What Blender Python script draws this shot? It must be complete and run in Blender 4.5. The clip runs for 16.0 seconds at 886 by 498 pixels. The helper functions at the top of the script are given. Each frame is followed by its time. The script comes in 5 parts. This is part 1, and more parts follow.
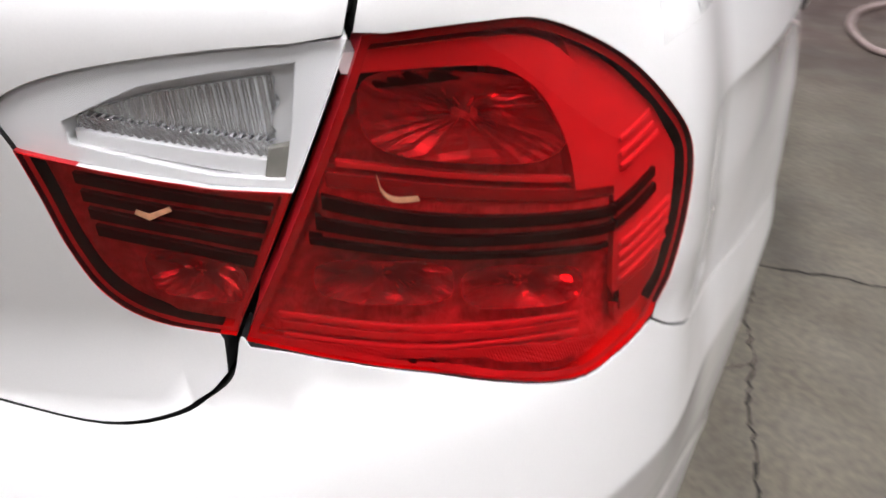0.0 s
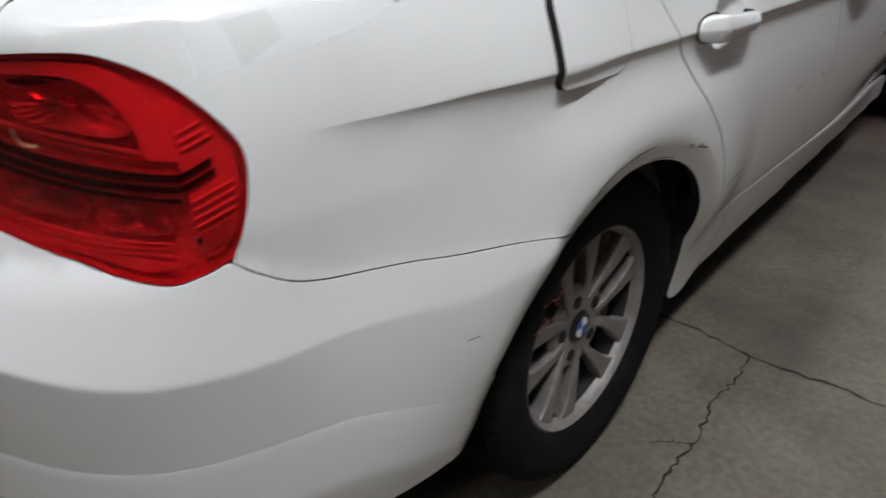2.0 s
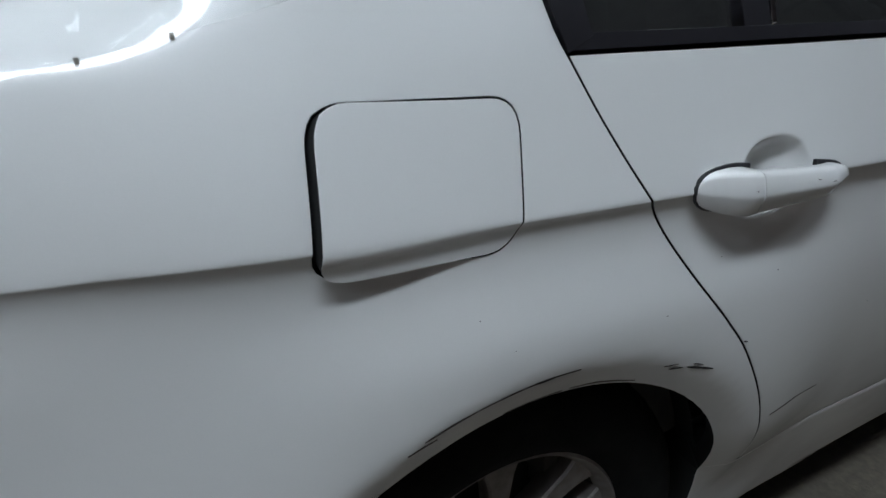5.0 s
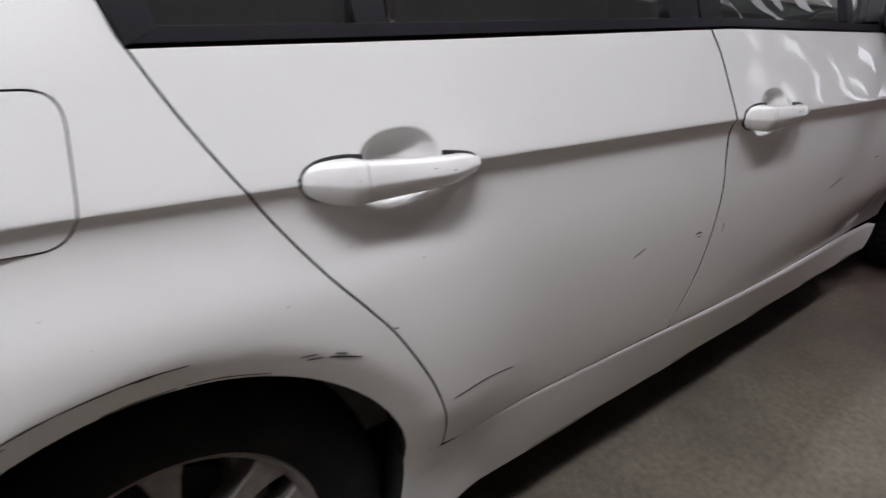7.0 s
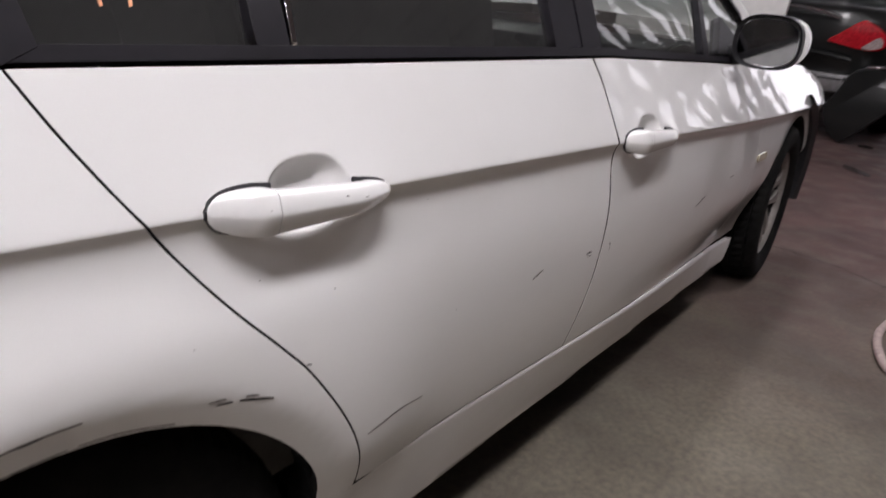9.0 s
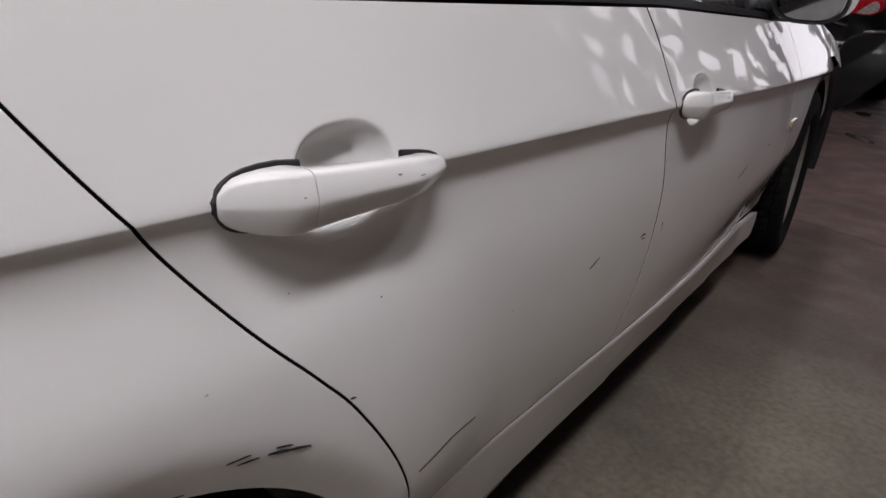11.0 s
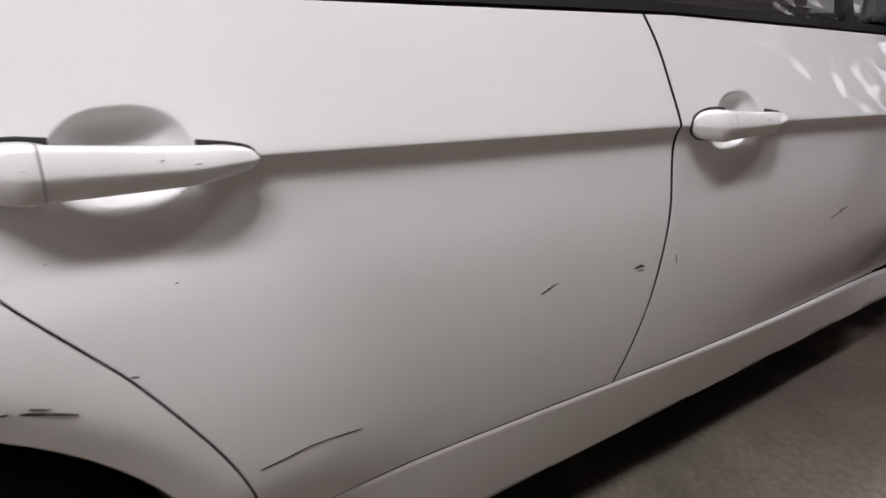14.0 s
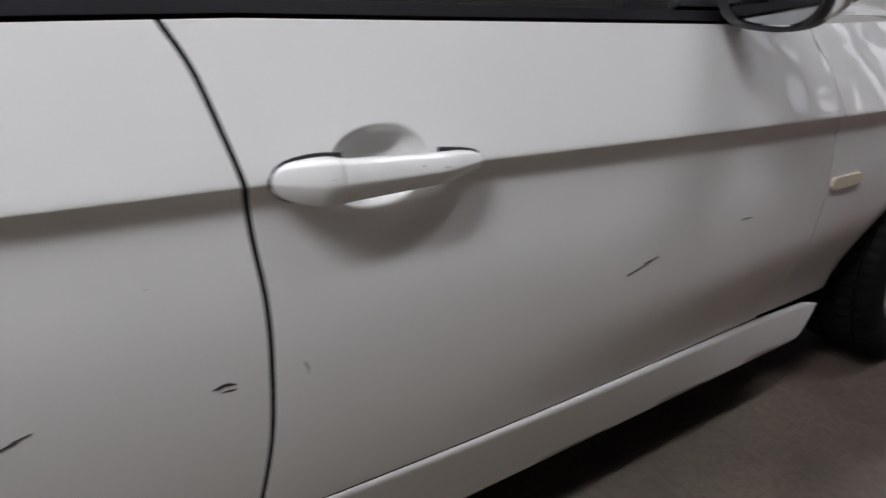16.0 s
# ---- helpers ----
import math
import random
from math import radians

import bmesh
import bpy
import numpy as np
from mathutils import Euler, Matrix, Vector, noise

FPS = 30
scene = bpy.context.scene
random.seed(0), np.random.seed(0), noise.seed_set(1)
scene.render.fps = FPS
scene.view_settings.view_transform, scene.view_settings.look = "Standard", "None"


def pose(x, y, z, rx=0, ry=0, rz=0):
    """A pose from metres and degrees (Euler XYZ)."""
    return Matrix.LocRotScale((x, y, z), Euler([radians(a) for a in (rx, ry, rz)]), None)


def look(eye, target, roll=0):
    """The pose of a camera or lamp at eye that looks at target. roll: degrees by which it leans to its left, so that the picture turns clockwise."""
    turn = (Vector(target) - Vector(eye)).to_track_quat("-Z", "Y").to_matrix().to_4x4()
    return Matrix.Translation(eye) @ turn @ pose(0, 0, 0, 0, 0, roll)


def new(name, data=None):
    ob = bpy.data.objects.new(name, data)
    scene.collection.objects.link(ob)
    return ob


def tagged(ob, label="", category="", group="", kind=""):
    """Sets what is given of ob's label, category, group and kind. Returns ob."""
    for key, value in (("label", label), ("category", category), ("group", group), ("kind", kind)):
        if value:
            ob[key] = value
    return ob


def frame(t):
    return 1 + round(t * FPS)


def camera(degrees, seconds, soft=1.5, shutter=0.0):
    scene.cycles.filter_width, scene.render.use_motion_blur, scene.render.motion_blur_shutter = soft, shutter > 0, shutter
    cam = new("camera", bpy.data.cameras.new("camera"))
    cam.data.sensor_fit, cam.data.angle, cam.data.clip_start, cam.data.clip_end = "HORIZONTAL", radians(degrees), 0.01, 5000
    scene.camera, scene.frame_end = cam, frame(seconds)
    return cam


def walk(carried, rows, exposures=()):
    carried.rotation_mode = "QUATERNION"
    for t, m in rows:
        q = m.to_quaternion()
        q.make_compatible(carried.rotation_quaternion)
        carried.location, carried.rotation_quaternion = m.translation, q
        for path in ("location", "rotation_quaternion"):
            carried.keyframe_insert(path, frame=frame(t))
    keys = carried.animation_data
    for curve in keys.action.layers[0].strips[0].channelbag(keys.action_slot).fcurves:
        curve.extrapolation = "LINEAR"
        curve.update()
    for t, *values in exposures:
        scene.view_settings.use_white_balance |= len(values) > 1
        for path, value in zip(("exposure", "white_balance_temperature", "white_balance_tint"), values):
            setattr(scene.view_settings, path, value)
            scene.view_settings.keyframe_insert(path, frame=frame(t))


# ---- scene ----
from mathutils.geometry import delaunay_2d_cdt
from mathutils.bvhtree import BVHTree

cam = camera(65.0, 16.0, 1.5, 0.4)
PATH = [
    (0, (0.810, -1.048, 1.082), (0.175, 0.447, -0.084), -2.0),
    (0.5, (0.924, -0.980, 1.078), (-0.218, 0.278, 0.024), -3.8),
    (1, (1.066, -0.960, 1.079), (-0.210, 0.200, 0.067), -3.3),
    (1.5, (1.251, -1.046, 1.105), (-0.006, 0.144, 0.103), -1.9),
    (2, (1.363, -0.977, 1.113), (0.172, 0.302, 0.140), -2.7),
    (2.3, (1.426, -0.871, 1.104), (0.221, 0.421, 0.166), -3.2),
    (2.5, (1.471, -0.794, 1.107), (0.251, 0.487, 0.174), -3.3),
    (2.6, (1.483, -0.779, 1.083), (0.247, 0.521, 0.198), -3.0),
    (3, (1.474, -0.691, 1.119), (0.169, 0.575, 0.286), -5.2),
    (3.5, (1.375, -0.603, 1.122), (-0.005, 0.641, 0.382), -4.4),
    (6, (1.303, -0.302, 1.080), (0.140, 0.309, 0.355), 2.5),
    (6.5, (1.457, -0.281, 1.091), (0.354, 0.506, 0.445), 0.9),
    (7, (1.478, -0.162, 1.088), (0.116, 1.044, 0.258), 2.7),
    (7.5, (1.518, -0.064, 1.057), (0.413, 0.790, 0.508), 2.6),
    (7.7, (1.511, -0.059, 1.052), (0.036, 1.080, 0.327), 2.0),
    (8, (1.525, -0.068, 1.063), (0.029, 1.029, 0.317), 1.1),
    (8.5, (1.497, -0.106, 1.082), (0.145, 1.100, 0.234), 2.4),
    (9, (1.433, -0.180, 1.078), (0.304, 1.297, 0.341), 4.7),
    (9.2, (1.391, -0.176, 1.060), (0.280, 1.340, 0.376), 5.0),
    (11.5, (1.264, -0.061, 1.011), (0.178, 1.418, 0.216), 2.4),
    (12, (1.368, -0.021, 1.015), (0.042, 1.262, 0.243), 3.9),
    (12.5, (1.458, 0.026, 1.006), (-0.011, 1.144, 0.236), 4.3),
    (13, (1.507, 0.062, 1.003), (0.035, 1.191, 0.254), 3.2),
    (13.5, (1.519, 0.091, 0.995), (0.026, 1.208, 0.271), 1.4),
    (14, (1.495, 0.168, 0.998), (0.003, 1.280, 0.265), 1.9),
    (14.5, (1.444, 0.287, 1.033), (-0.005, 1.404, 0.226), 2.0),
    (15, (1.427, 0.460, 1.028), (-0.077, 1.472, 0.183), 0.2),
    (15.5, (1.514, 0.684, 1.033), (-0.068, 1.578, 0.198), 0.9),
    (16, (1.524, 0.843, 1.016), (-0.013, 1.843, 0.219), 0.1),
]
EXPOSURES = [(0, 0.52, 6400, 12), (0.5, 0.18, 6400, 10), (1.0, -0.05, 6400, 9), (1.5, -0.2, 6350, 8), (2.0, -0.25, 6200, 7), (2.5, -0.2, 6050, 6), (3.0, -0.26, 5900, 5), (3.5, -0.5, 5800, 4), (6.0, -0.98, 5600, 2), (6.5, -0.45, 5900, 6), (7.0, -0.15, 6300, 12), (8.0, -0.18, 6400, 14), (8.5, -0.35, 6450, 15), (9.0, 0.08, 6500, 16), (11.5, -0.55, 6500, 15), (12.0, -0.48, 6500, 15), (12.5, -0.15, 6500, 15), (14.0, 0.05, 6500, 15), (14.5, -0.1, 6400, 13), (15.0, -0.1, 6250, 10), (16.0, -0.18, 6250, 10)]
walk(cam, [(t, look(eye, target, roll)) for t, eye, target, roll in PATH], EXPOSURES)


# ---- world, light ----
world = bpy.data.worlds.new("world")
scene.world = world
world.use_nodes = True
wn = world.node_tree
sky = wn.nodes.new("ShaderNodeTexSky")
sky.sky_type, sky.sun_disc, sky.sun_elevation, sky.sun_rotation = "NISHITA", False, radians(40), radians(150)
wn.links.new(sky.outputs[0], wn.nodes["Background"].inputs[0])
wn.nodes["Background"].inputs[1].default_value = 0.12


def area_lamp(name, at, target, sx, sy, watts, color=(1, 1, 1)):
    data = bpy.data.lights.new(name, "AREA")
    data.shape, data.size, data.size_y, data.energy, data.color = "RECTANGLE", sx, sy, watts, color
    ob = new(name, data)
    ob.matrix_world = look(at, target)
    return ob


BANK = (1.95, -0.8, 0.30, 2.2, 106)
# All out of view; the one at (1.9, 2.7) is added to brighten the front doors.
LAMPS = [(0.15, -2.3, 10), (0.25, 1.2, 16), (0.15, 3.8, 26), (1.9, 2.7, 30), (-2.8, 0.1, 50), (-2.8, 4.6, 50), (2.2, -4.0, 42), (-2.8, -4.2, 40)]
for lx, ly, watts in LAMPS:
    area_lamp("placed_tube_light", (lx, ly, 3.83), (lx, ly, 0), 0.20, 1.3, watts, (1.0, 0.985, 1.0))
area_lamp("tube_bank", (BANK[0], BANK[1], 3.83), (BANK[0], BANK[1], 0), *BANK[2:], (1.0, 0.985, 1.0))
area_lamp("daylight", (1.9, 12.3, 2.65), (1.9, 2.0, 2.2), 6.8, 5.1, 92, (1.0, 0.98, 1.0))


# ---- materials ----
def material(name, color, rough=0.5, metal=0.0, coat=0.0, coat_rough=0.03, grain=0.0, scale=20.0, bump=0.0, bump_scale=200.0, spec=0.5, tint=None, tint_scale=3.0, tint_amount=0.5, transmission=0.0, ior=1.45, rough_var=0.0):
    """A node material: base colour with two scales of variation, bump and coat."""
    m = bpy.data.materials.new(name)
    m.use_nodes = True
    n, l = m.node_tree.nodes, m.node_tree.links
    p = n["Principled BSDF"]
    p.inputs["Roughness"].default_value, p.inputs["Metallic"].default_value = rough, metal
    p.inputs["Coat Weight"].default_value, p.inputs["Coat Roughness"].default_value = coat, coat_rough
    p.inputs["Specular IOR Level"].default_value = spec
    p.inputs["Transmission Weight"].default_value, p.inputs["IOR"].default_value = transmission, ior
    base = (*color, 1)
    p.inputs["Base Color"].default_value = base
    co = n.new("ShaderNodeTexCoord")
    out = None
    if grain or tint:
        rgb = n.new("ShaderNodeRGB")
        rgb.outputs[0].default_value = base
        out = rgb.outputs[0]
    if tint:
        big = n.new("ShaderNodeTexNoise")
        big.inputs["Scale"].default_value, big.inputs["Detail"].default_value = tint_scale, 6
        l.new(co.outputs["Object"], big.inputs["Vector"])
        ramp = n.new("ShaderNodeMapRange")
        ramp.inputs[1].default_value, ramp.inputs[2].default_value, ramp.inputs[4].default_value = 0.42, 0.68, tint_amount
        l.new(big.outputs[0], ramp.inputs[0])
        mix = n.new("ShaderNodeMixRGB")
        mix.inputs[2].default_value = (*tint, 1)
        l.new(ramp.outputs[0], mix.inputs[0])
        l.new(out, mix.inputs[1])
        out = mix.outputs[0]
    if grain:
        fine = n.new("ShaderNodeTexNoise")
        fine.inputs["Scale"].default_value, fine.inputs["Detail"].default_value = scale, 8
        l.new(co.outputs["Object"], fine.inputs["Vector"])
        mr = n.new("ShaderNodeMapRange")
        mr.inputs[1].default_value, mr.inputs[2].default_value, mr.inputs[3].default_value, mr.inputs[4].default_value = 0.3, 0.7, 1 - grain, 1 + grain
        l.new(fine.outputs[0], mr.inputs[0])
        mul = n.new("ShaderNodeMixRGB")
        mul.blend_type = "MULTIPLY"
        mul.inputs[0].default_value = 1
        l.new(out, mul.inputs[1])
        l.new(mr.outputs[0], mul.inputs[2])
        out = mul.outputs[0]
        if rough_var:
            rv = n.new("ShaderNodeMapRange")
            rv.inputs[1].default_value, rv.inputs[2].default_value = 0.3, 0.7
            rv.inputs[3].default_value, rv.inputs[4].default_value = rough - rough_var, rough + rough_var
            l.new(fine.outputs[0], rv.inputs[0])
            l.new(rv.outputs[0], p.inputs["Roughness"])
    if out:
        l.new(out, p.inputs["Base Color"])
    if bump:
        bn = n.new("ShaderNodeTexNoise")
        bn.inputs["Scale"].default_value, bn.inputs["Detail"].default_value = bump_scale, 5
        l.new(co.outputs["Object"], bn.inputs["Vector"])
        b = n.new("ShaderNodeBump")
        b.inputs["Strength"].default_value, b.inputs["Distance"].default_value = bump, 0.002
        l.new(bn.outputs[0], b.inputs["Height"])
        l.new(b.outputs[0], p.inputs["Normal"])
    return m


def clear(name, tint, gloss_rough=0.02, ior=1.5, bump=0.0, bump_scale=8.0, base_gloss=0.0, haze=0.0):
    """A thin see-through sheet: tinted transparency under a Fresnel gloss."""
    m = bpy.data.materials.new(name)
    m.use_nodes = True
    n, l = m.node_tree.nodes, m.node_tree.links
    n.remove(n["Principled BSDF"])
    t, g, mix, f = n.new("ShaderNodeBsdfTransparent"), n.new("ShaderNodeBsdfGlossy"), n.new("ShaderNodeMixShader"), n.new("ShaderNodeFresnel")
    t.inputs[0].default_value = (*tint, 1)
    g.inputs["Roughness"].default_value, f.inputs[0].default_value = gloss_rough, ior
    fac = f.outputs[0]
    if base_gloss:
        a = n.new("ShaderNodeMath")
        a.operation, a.use_clamp = "ADD", True
        a.inputs[1].default_value = base_gloss
        l.new(fac, a.inputs[0])
        fac = a.outputs[0]
    if bump:
        co, bn, b = n.new("ShaderNodeTexCoord"), n.new("ShaderNodeTexNoise"), n.new("ShaderNodeBump")
        bn.inputs["Scale"].default_value, bn.inputs["Detail"].default_value = bump_scale, 3
        b.inputs["Strength"].default_value, b.inputs["Distance"].default_value = bump, 0.01
        l.new(co.outputs["Object"], bn.inputs["Vector"])
        l.new(bn.outputs[0], b.inputs["Height"])
        l.new(b.outputs[0], g.inputs["Normal"])
        l.new(b.outputs[0], f.inputs["Normal"])
    under = t.outputs[0]
    if haze:
        d, m2 = n.new("ShaderNodeBsdfDiffuse"), n.new("ShaderNodeMixShader")
        d.inputs[0].default_value, m2.inputs[0].default_value = (0.80, 0.80, 0.80, 1), haze
        l.new(under, m2.inputs[1])
        l.new(d.outputs[0], m2.inputs[2])
        under = m2.outputs[0]
    l.new(fac, mix.inputs[0])
    l.new(under, mix.inputs[1])
    l.new(g.outputs[0], mix.inputs[2])
    l.new(mix.outputs[0], n["Material Output"].inputs[0])
    return m


def glowing(name, color, strength):
    m = bpy.data.materials.new(name)
    m.use_nodes = True
    p = m.node_tree.nodes["Principled BSDF"]
    p.inputs["Base Color"].default_value = (*color, 1)
    p.inputs["Emission Color"].default_value, p.inputs["Emission Strength"].default_value = (*color, 1), strength
    return m


M_PAINT = material("white_paint", (0.80, 0.80, 0.79), 0.38, coat=1.0, coat_rough=0.025, grain=0.012, scale=900, tint=(0.74, 0.73, 0.71), tint_scale=5, tint_amount=0.25)


def wavy(m, scale, height):
    """Shallow waves under the clear coat."""
    n, l = m.node_tree.nodes, m.node_tree.links
    co, t, b = n.new("ShaderNodeTexCoord"), n.new("ShaderNodeTexNoise"), n.new("ShaderNodeBump")
    t.inputs["Scale"].default_value, t.inputs["Detail"].default_value = scale, 2
    b.inputs["Strength"].default_value, b.inputs["Distance"].default_value = 1.0, height
    mp = n.new("ShaderNodeMapping")
    mp.inputs["Scale"].default_value = (0.45, 0.45, 1.15)
    l.new(co.outputs["Object"], mp.inputs[0])
    l.new(mp.outputs[0], t.inputs["Vector"])
    l.new(t.outputs[0], b.inputs["Height"])
    l.new(b.outputs[0], n["Principled BSDF"].inputs["Coat Normal"])


wavy(M_PAINT, 9.0, 0.0014)
M_HANDLE = M_PAINT


def prismatic(name, color, scale, rough=0.3, metal=0.0, tilt=0.6, ridge=0.9):
    """Moulded optic ridges crossing one another."""
    m = material(name, color, rough, metal)
    n, l = m.node_tree.nodes, m.node_tree.links
    co, b, add = n.new("ShaderNodeTexCoord"), n.new("ShaderNodeBump"), n.new("ShaderNodeMath")
    for k, turn in enumerate((tilt, -tilt)):
        mp, w = n.new("ShaderNodeMapping"), n.new("ShaderNodeTexWave")
        mp.inputs["Rotation"].default_value = (turn, turn, turn)
        w.inputs["Scale"].default_value = scale
        l.new(co.outputs["Object"], mp.inputs[0])
        l.new(mp.outputs[0], w.inputs[0])
        l.new(w.outputs["Fac"], add.inputs[k])
    b.inputs["Strength"].default_value, b.inputs["Distance"].default_value = ridge, 0.002
    l.new(add.outputs[0], b.inputs["Height"])
    l.new(b.outputs[0], n["Principled BSDF"].inputs["Normal"])
    return m


M_BLACK = material("black_plastic", (0.018, 0.018, 0.020), 0.45, grain=0.2, scale=60, bump=0.15, bump_scale=500)
M_TRIM = material("satin_black_trim", (0.012, 0.011, 0.014), 0.42, spec=0.3, grain=0.15, scale=40)
# Near black on the white flanges: rubber seal plus the shade inside the joint.
M_SEAL_SHADE = material("joint_seal_and_shade", (0.008, 0.008, 0.008), 0.9)
# Dark parts; also stands for shade in panel gaps, lug holes and slots.
M_DARK = material("dark_parts_and_recess_shade", (0.010, 0.010, 0.010), 0.8, grain=0.3, scale=30)
M_RUBBER = material("tyre_rubber", (0.006, 0.006, 0.006), 0.85, spec=0.15, grain=0.25, scale=45, bump=0.25, bump_scale=250, tint=(0.015, 0.014, 0.013), tint_scale=9, tint_amount=0.5)
M_ALLOY = material("silver_alloy", (0.27, 0.25, 0.235), 0.50, metal=0.45, grain=0.14, scale=70, tint=(0.16, 0.14, 0.125), tint_scale=14, tint_amount=0.5, bump=0.06, bump_scale=300)
M_STEEL = material("grey_steel", (0.12, 0.115, 0.11), 0.55, metal=0.8, grain=0.3, scale=50)
M_CHROME = material("chrome", (0.75, 0.75, 0.77), 0.10, metal=1.0)
M_GLASS = clear("tinted_glass", (0.42, 0.44, 0.42), 0.01, 1.5, haze=0.03)
M_SCREEN = clear("screen_glass", (0.80, 0.85, 0.83), 0.01, 1.5)
M_FILM = clear("plastic_film", (0.94, 0.945, 0.945), 0.035, 1.45, bump=0.05, bump_scale=14, base_gloss=0.0, haze=0.12)
M_RED = clear("red_lens", (0.83, 0.012, 0.016), 0.02, 1.5)
M_CLEAR = clear("clear_lens", (0.93, 0.93, 0.93), 0.02, 1.5)
M_REFLECT = material("lamp_reflector", (0.62, 0.60, 0.60), 0.20, metal=0.75, grain=0.06, scale=200)
M_PAN = material("lamp_housing", (0.60, 0.56, 0.56), 0.32, metal=0.15, grain=0.3, scale=160, bump=0.5, bump_scale=420)
M_RIM = material("lamp_border", (0.46, 0.40, 0.41), 0.4, grain=0.12, scale=60)
M_FRAME = material("lamp_frame", (0.66, 0.62, 0.62), 0.30, grain=0.06, scale=60)
M_GRID = prismatic("reflex_grid", (0.50, 0.46, 0.46), 190, 0.30, 0.3, 0.78, ridge=0.35)
M_STRIPE = material("dark_louvre", (0.012, 0.010, 0.010), 0.35)
M_SIDE = material("crimson_lens_edge", (0.60, 0.02, 0.03), 0.35, grain=0.1, scale=60)
M_FLUTE = material("fluted_reflector", (0.70, 0.71, 0.72), 0.18, metal=0.85, grain=0.1, scale=120)
M_GREY = material("grey_lamp_block", (0.27, 0.26, 0.23), 0.4, grain=0.15, scale=80)
M_MARK = material("grease_pencil", (0.80, 0.36, 0.20), 0.7, grain=0.2, scale=200)
M_SCRATCH = material("scraped_primer", (0.06, 0.058, 0.06), 0.7, grain=0.5, scale=400)
M_SCUFF = material("scuffed_paint", (0.26, 0.24, 0.23), 0.6, grain=0.5, scale=300)
M_LEATHER = material("grey_upholstery", (0.085, 0.078, 0.070), 0.6, grain=0.15, scale=30, bump=0.2, bump_scale=150)
M_AMBER = material("amber_marker", (0.72, 0.66, 0.50), 0.2, coat=0.6)
M_BLUE = material("blue_enamel", (0.05, 0.14, 0.42), 0.25, coat=0.5)
M_WHITE = material("white_enamel", (0.75, 0.76, 0.78), 0.25, coat=0.5)
M_TUBE = glowing("fluorescent_tube", (1.0, 0.985, 1.0), 14.0)
M_LAMPWHITE = material("lamp_white", (0.88, 0.88, 0.88), 0.35, grain=0.03, scale=30)
M_METALWHITE = material("white_enamelled_steel", (0.72, 0.72, 0.70), 0.45, grain=0.06, scale=20)
# Walls out of view; their warm tint throws a pinkish fill on the lower flank.
M_WALL = material("warm_fill_wall", (0.31, 0.255, 0.235), 0.8, grain=0.10, scale=18, tint=(0.20, 0.165, 0.15), tint_scale=0.9, tint_amount=0.7, bump=0.3, bump_scale=60)
M_CEIL = material("corrugated_ceiling", (0.45, 0.43, 0.42), 0.8, grain=0.12, scale=8, tint=(0.2, 0.18, 0.16), tint_scale=0.7, tint_amount=0.5)
M_DAY = glowing("overcast_daylight", (0.98, 0.96, 1.0), 0.7)
M_CARDARK = material("dark_green_grey_paint", (0.012, 0.013, 0.013), 0.30, coat=0.3, coat_rough=0.04, grain=0.1, scale=60)
M_BARE = material("bare_grey_metal", (0.22, 0.215, 0.22), 0.45, metal=0.5, grain=0.25, scale=25)


def floor_material():
    """Worn concrete: grey-olive slab with dark oil stains, turning reddish and polished towards the front of the car."""
    m = bpy.data.materials.new("worn_concrete")
    m.use_nodes = True
    n, l = m.node_tree.nodes, m.node_tree.links
    p = n["Principled BSDF"]
    co = n.new("ShaderNodeTexCoord")

    def tex(scale, detail=6):
        t = n.new("ShaderNodeTexNoise")
        t.inputs["Scale"].default_value, t.inputs["Detail"].default_value = scale, detail
        l.new(co.outputs["Object"], t.inputs["Vector"])
        return t.outputs[0]

    def ranged(src, a, b, c=0.0, d=1.0):
        r = n.new("ShaderNodeMapRange")
        for k, v in enumerate((a, b, c, d)):
            r.inputs[k + 1].default_value = v
        l.new(src, r.inputs[0])
        return r.outputs[0]

    def mix(fac, a, b, mode="MIX"):
        x = n.new("ShaderNodeMixRGB")
        x.blend_type = mode
        for k, v in ((0, fac), (1, a), (2, b)):
            if isinstance(v, (int, float)):
                x.inputs[k].default_value = v
            elif isinstance(v, tuple):
                x.inputs[k].default_value = (*v, 1)
            else:
                l.new(v, x.inputs[k])
        return x.outputs[0]

    sep = n.new("ShaderNodeSeparateXYZ")
    l.new(co.outputs["Object"], sep.inputs[0])
    add = n.new("ShaderNodeMath")
    add.operation = "MULTIPLY_ADD"
    add.inputs[1].default_value = 1.4
    l.new(tex(1.3), add.inputs[0])
    l.new(sep.outputs[1], add.inputs[2])
    front = ranged(add.outputs[0], 2.2, 4.4)
    slab = mix(ranged(tex(2.2), 0.40, 0.65), (0.175, 0.152, 0.115), (0.096, 0.082, 0.064))
    red = mix(ranged(tex(3.5), 0.38, 0.66), (0.140, 0.074, 0.067), (0.084, 0.046, 0.042))
    base = mix(front, slab, red)
    base = mix(ranged(tex(55, 10), 0.3, 0.72, 0.0, 0.55), base, (0.045, 0.042, 0.037))
    base = mix(ranged(tex(0.9, 4), 0.58, 0.70, 0.0, 0.7), base, (0.04, 0.036, 0.033))
    l.new(base, p.inputs["Base Color"])
    l.new(ranged(tex(6), 0.35, 0.65, 0.50, 0.85), p.inputs["Roughness"])
    b = n.new("ShaderNodeBump")
    b.inputs["Strength"].default_value, b.inputs["Distance"].default_value = 0.35, 0.003
    l.new(tex(120, 8), b.inputs["Height"])
    l.new(b.outputs[0], p.inputs["Normal"])
    return m


M_FLOOR = floor_material()


